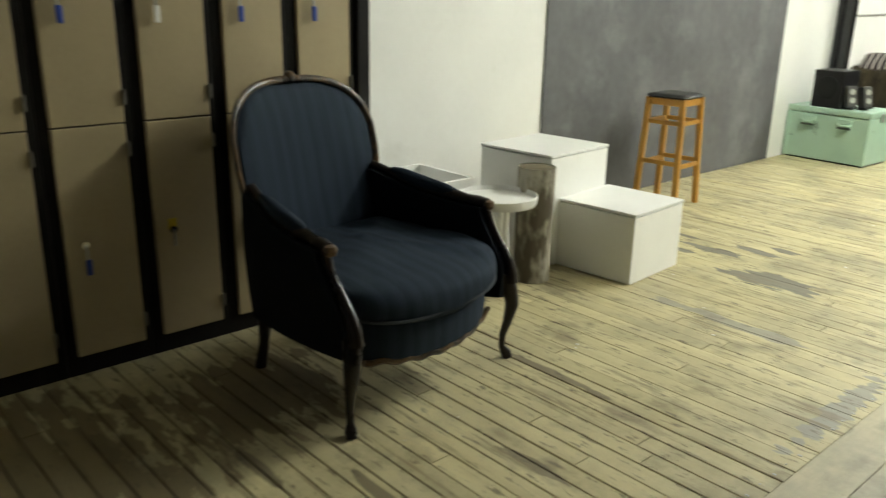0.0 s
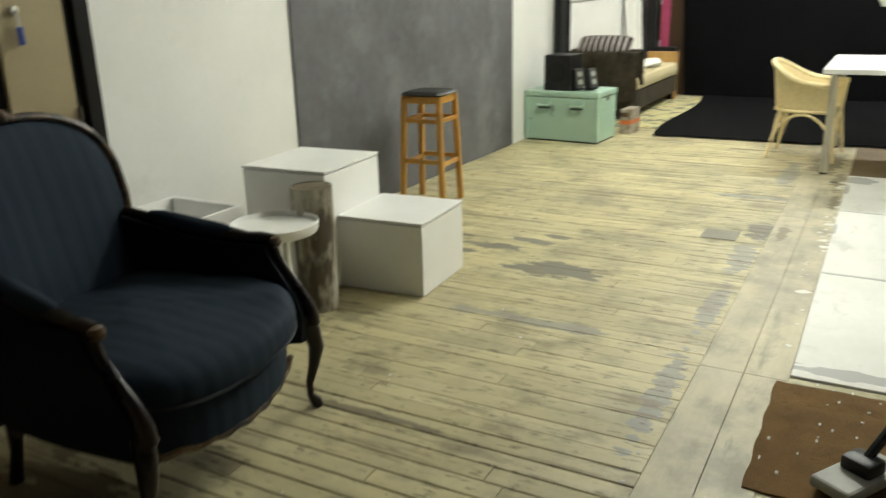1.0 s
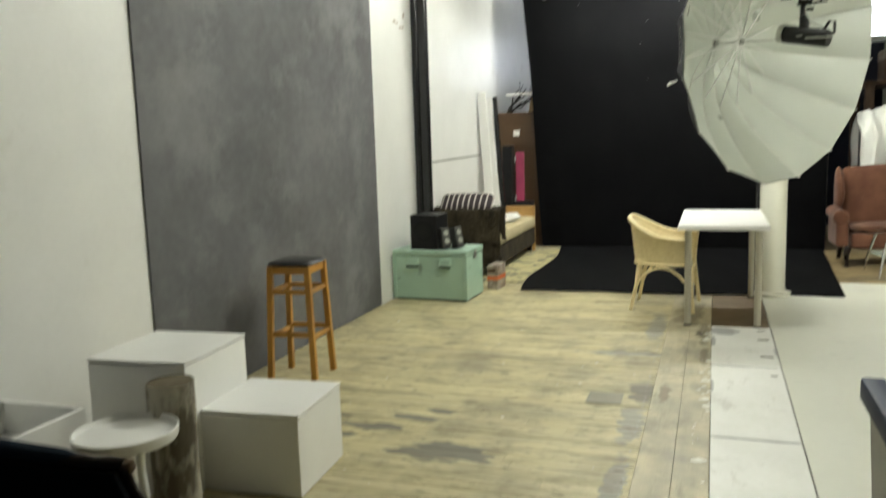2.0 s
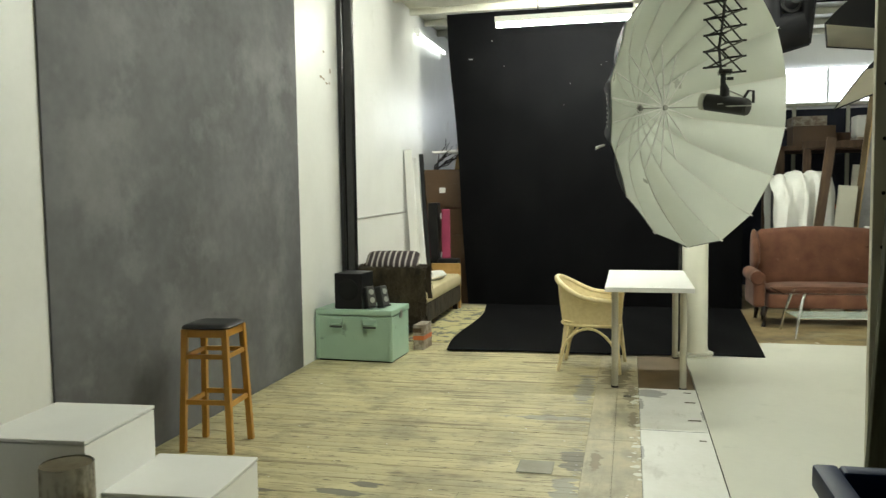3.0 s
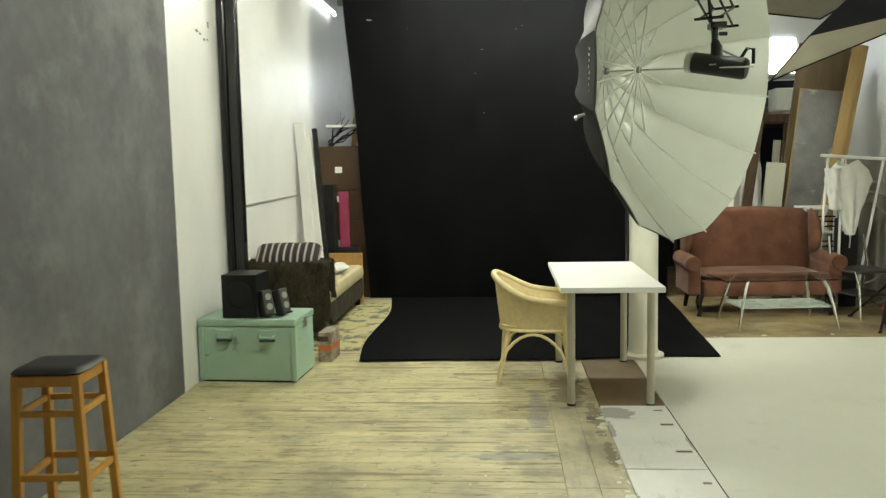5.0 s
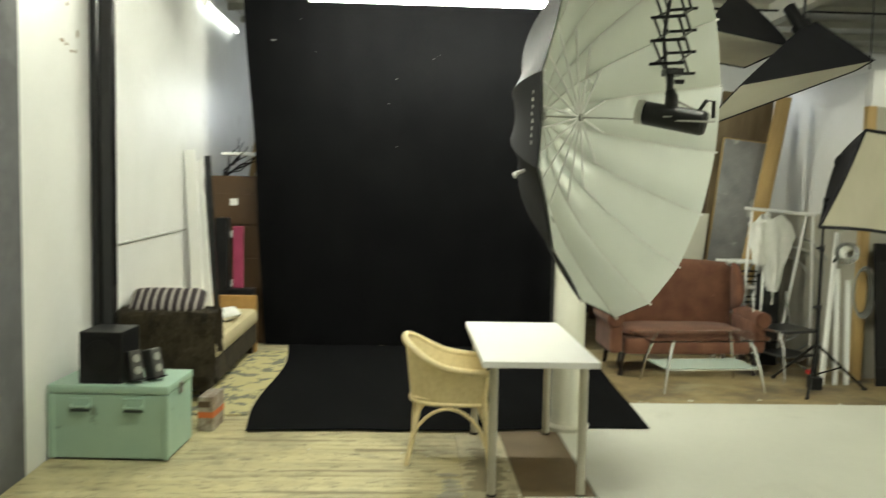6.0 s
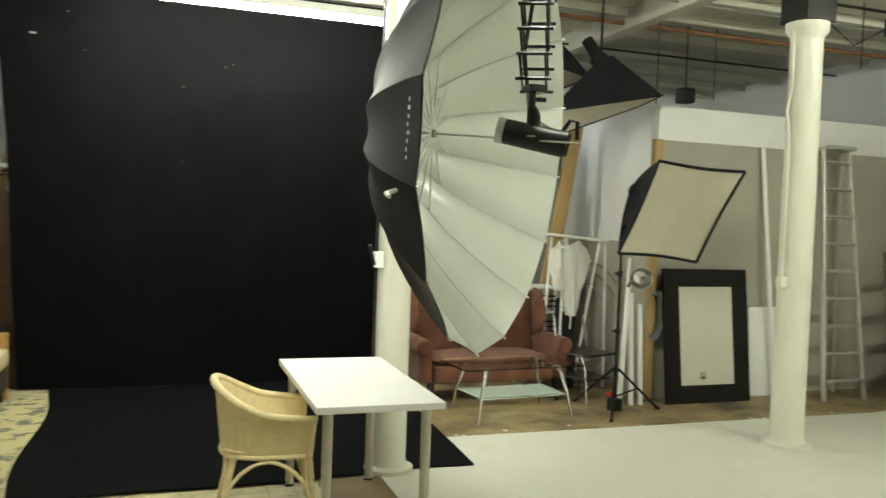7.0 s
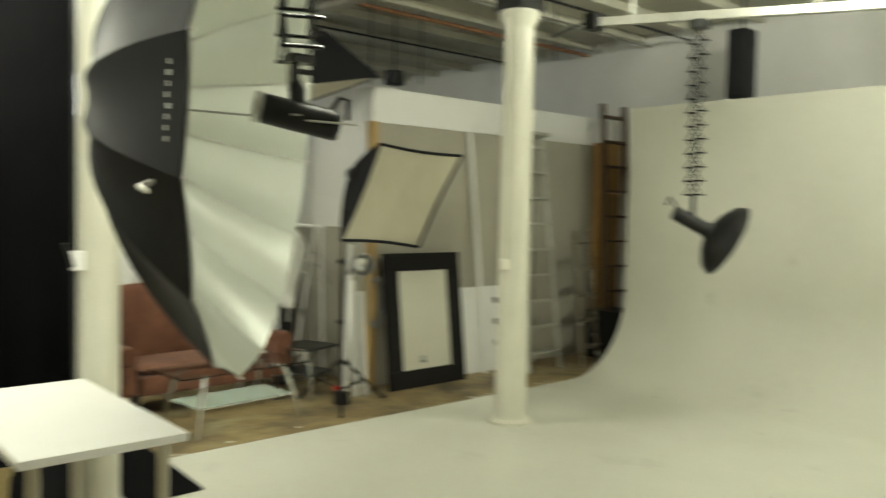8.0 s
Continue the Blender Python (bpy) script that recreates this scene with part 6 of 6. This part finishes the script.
floor_sweeper()


def waste_bin():
    th = thing("waste_bin", pose(2.21, 0.03, 0), "open grey waste bin with a blue rim and liner", "bin")

    def wall(w0, d0, w1, d1, z0, z1):
        bm = bmesh.new()
        lo = [bm.verts.new((sx * w0, sy * d0, z0)) for sx, sy in ((-1, -1), (1, -1), (1, 1), (-1, 1))]
        hi = [bm.verts.new((sx * w1, sy * d1, z1)) for sx, sy in ((-1, -1), (1, -1), (1, 1), (-1, 1))]
        for i in range(4):
            bm.faces.new((lo[i], lo[(i + 1) % 4], hi[(i + 1) % 4], hi[i]))
        return bm, lo
    bm, lo = wall(0.155, 0.185, 0.195, 0.222, 0.0, 0.82)
    bm.faces.new(lo[::-1])
    part("body", thicken(bm, 0.006), GREY_PLASTIC, th, smooth=False)
    bm, lo = wall(0.17, 0.20, 0.182, 0.21, 0.30, 0.865)
    bm.faces.new(lo[::-1])
    part("liner", thicken(bm, 0.003), BLUE_PLASTIC, th, "blue liner", smooth=False)
    bm = bmesh.new()
    for a in ((-0.215, -0.24, 0.215, -0.19), (-0.215, 0.19, 0.215, 0.24), (-0.215, -0.189, -0.168, 0.189), (0.168, -0.189, 0.215, 0.189)):
        add_box(bm, a[0], a[1], 0.822, a[2], a[3], 0.875, 0.008)
    part("rim", bm, BLUE_PLASTIC, th, "folded blue rim")
    return th


waste_bin()

up = thing("slotted_upright", pose(3.28, -0.085, 0), "white slotted steel upright standing by the stacked timber", "upright")
part("angle", box(-0.025, -0.028, 0, 0.003, 0.028, CEIL, 0.002), CREAM_COLUMN, up)
for k in range(22):
    part("slot", tube([(-0.0262, 0.0, 0.15 + 0.16 * k), (-0.0252, 0.0, 0.15 + 0.16 * k)], 0.006, 8), BLACK_PLASTIC, up)
solid("weathered_board", box(-0.012, -0.07, 0, 0.012, 0.07, 1.6, 0.003), GREEN_TIMBER, "weathered greenish board leaning on the timber stack", "board", m=pose(3.14, -0.06, 0, 4, 2, 10))
solid("timber_batten", box(-0.03, -0.02, 0, 0.03, 0.02, 3.2, 0.003), PALE_TIMBER, "tall pale batten in the timber stack", "batten", m=pose(3.27, -0.20, 0, 0, 0, 0))
solid("timber_batten", box(-0.03, -0.02, 0, 0.03, 0.02, 3.1, 0.003), PANEL_CREAM, "tall cream batten in the timber stack", "batten", m=pose(3.30, -0.145, 0, 0, 0, 0))
solid("dark_flat", box(3.22, -0.56, 0, 3.28, -0.225, 3.0, 0.004), FRAME_BLACK, "tall dark panel in the timber stack", "panel")

# ---- floor: edge boards, white boards, marks ----
EDGE_BOARD = material("greyed_edge_board", (0.56, 0.50, 0.33), (0.45, 0.40, 0.26), 0.5, scale=3, fine=40, bump=0.25, stretch=(0.6, 4, 1), stain=(0.26, 0.24, 0.18), stain_scale=2.2, stain_at=(0.46, 0.72))
streak_dirt(EDGE_BOARD, (3.5, 5.0, 1.0), (0.52, 0.68), (0.19, 0.17, 0.115), 0.6)
streak_dirt(EDGE_BOARD, (2.0, 14.0, 1.0), (0.58, 0.72), (0.17, 0.15, 0.10), 0.6)
paint_blobs(EDGE_BOARD, [(6.95, 0.74, 0.42, 0.12), (6.35, 0.63, 0.3, 0.05), (4.95, 0.82, 0.16, 0.035), (5.75, 0.62, 0.2, 0.03)], (0.17, 0.14, 0.085))
for y0, y1 in ((0.582, 0.7292), (0.7308, 0.8825)):
    for x0, x1 in ((NEAR_X, 1.62), (1.6215, 3.08), (3.0815, 5.3), (5.3015, 7.66)):
        ob = part("edge_board", box(x0, y0, -0.021, x1, y1, 0.001, 0.002), EDGE_BOARD, floor, smooth=False)
for x0, x1 in ((3.12, 4.312), (4.316, 5.518), (5.522, 6.55)):
    part("white_floor_board", box(x0, 0.186, -0.021, x1, 0.58, 0.008, 0.003), SHEET_WHITE, floor, smooth=False)
part("hardboard_sheet", box(6.554, 0.186, -0.021, 7.72, 0.68 - 0.1, 0.004, 0.002), HARDBOARD, floor, smooth=False)
part("near_boards", box(NEAR_X, RIGHT_Y, -0.021, 3.115, 0.581, -0.001), PLANK, floor, smooth=False)
part("stage_edge", box(7.664, 0.186, -0.021, 8.49, 0.88, 0.001), EDGE_BOARD, floor, smooth=False)
hp = solid("floor_plate", box(4.67, 1.03, 0.001, 4.86, 1.215, 0.005, 0.002), HATCH, "small square metal plate let into the boards", "floor plate")
TAPE = material("grey_dirt_mark", (0.10, 0.09, 0.07), (0.16, 0.15, 0.12), 0.8, bump=0)
for x, y, w, d in ((6.19, 0.25, 0.025, 0.07), (5.76, 0.25, 0.025, 0.08), (5.35, 0.235, 0.02, 0.04), (6.32, 0.66, 0.06, 0.05), (6.45, 0.25, 0.02, 0.05)):
    solid("tape_mark", box(x - w / 2, y - d / 2, 0.0085, x + w / 2, y + d / 2, 0.0095) if y < 0.5 else box(x - w / 2, y - d / 2, 0.0015, x + w / 2, y + d / 2, 0.003), TAPE, "small dark strip of tape stuck to the floor", "tape", group="floor tape marks")
solid("seam_line", box(3.14, 0.1808, 0.003, 6.54, 0.1842, 0.0072), SUBFLOOR, "dark dirt line along the edge of the white boards", "seam", "structure")
chips = bmesh.new()
for k in range(90):
    x, y = random.uniform(1.5, 7.5), random.uniform(0.95, 3.1) if k % 3 else random.uniform(0.56, 0.66)
    s_ = random.uniform(0.003, 0.010)
    add_box(chips, x, y, 0.0012, x + s_, y + s_ * random.uniform(0.5, 1.6), 0.003)
solid("paint_chips", chips, WHITE_PAINT, "white paint chips scattered on the boards", "paint chips", "stuff")
splash = bmesh.new()
for k in range(70):
    if k < 46:
        x, y, z = random.choice((random.gauss(5.15, 0.22), random.gauss(6.3, 0.15), random.uniform(3.3, 6.5))), 0.586 + abs(random.gauss(0, 0.02)), 0.0012
        r = random.choice((0.005, 0.009, 0.014, 0.03))
    else:
        x, y, z = 8.478 + abs(random.gauss(0, 0.05)), random.uniform(-5.2, -0.5), 0.0012
        r = random.uniform(0.006, 0.025)
    n_, turn_ = 9, random.uniform(0, 6)
    lo = [splash.verts.new((x + r * (0.6 + 0.7 * random.random()) * math.cos(a), y + r * (0.6 + 0.7 * random.random()) * math.sin(a), z)) for a in [turn_ + j * 2 * math.pi / n_ for j in range(n_)]]
    splash.faces.new(lo)
solid("paint_splashes", thicken(splash, 0.0012), CYC_WHITE, "ragged spots of white paint along the edge of the stage", "paint", "stuff")
screws = bmesh.new()
for k in range(60):
    x = 1.3 + 0.0785 * k
    add_box(screws, x, 0.915 + random.uniform(-0.008, 0.008), 0.0008, x + 0.008, 0.923, 0.0022)
solid("nail_heads", screws, STEEL, "row of bright nail heads along the board ends", "nail heads", "stuff")

# ---- floor boards, last ----
PITCH = 0.0785
unit = bmesh.new()
add_box(unit, -PITCH / 2 + 0.0009, 0, -0.021, PITCH / 2 - 0.0009, 1, 0.0)
top_edges = [e for e in unit.edges if all(v.co.z > -0.001 for v in e.verts) and abs(e.verts[0].co.y - e.verts[1].co.y) > 0.5]
bmesh.ops.bevel(unit, geom=top_edges, offset=0.0012, segments=1, affect="EDGES")
plank_mesh = finish("plank", unit, PLANK, False)
x = -0.95
while x < 10.9:
    cut = random.uniform(1.2, 3.0) if random.random() < 0.75 else 3.3
    for y0, y1 in ((0.884, min(cut, 3.305)), (cut + 0.003, 3.305)):
        if y1 - y0 < 0.05:
            continue
        ob = new("plank", plank_mesh)
        ob.parent = floor
        ob.location = (x, y0, random.uniform(-0.0012, 0.0006))
        wide = 0.90 if abs(x - 2.23) < PITCH / 2 else random.choice((0.99, 0.985, 0.98, 0.975, 0.965, 0.955, 0.945, 0.93) if x < 2.3 else (1.014, 1.014, 1.010, 1.016, 0.995))
        ob.scale = (wide, y1 - y0, 1)
    x += PITCH
part("far_boards", box(NEAR_X, 0.884, -0.021, -0.95 - PITCH / 2 - 0.002, 3.305, 0.0), PLANK, floor, smooth=False)
part("back_boards", box(x - PITCH / 2, -0.38, -0.021, FAR_X, 3.305, 0.0), PLANK, floor, smooth=False)
part("cloth_boards", box(8.494, -0.396, -0.021, x - PITCH / 2 - 0.002, 0.878, 0.0), BROWN_FLOOR, floor, smooth=False)
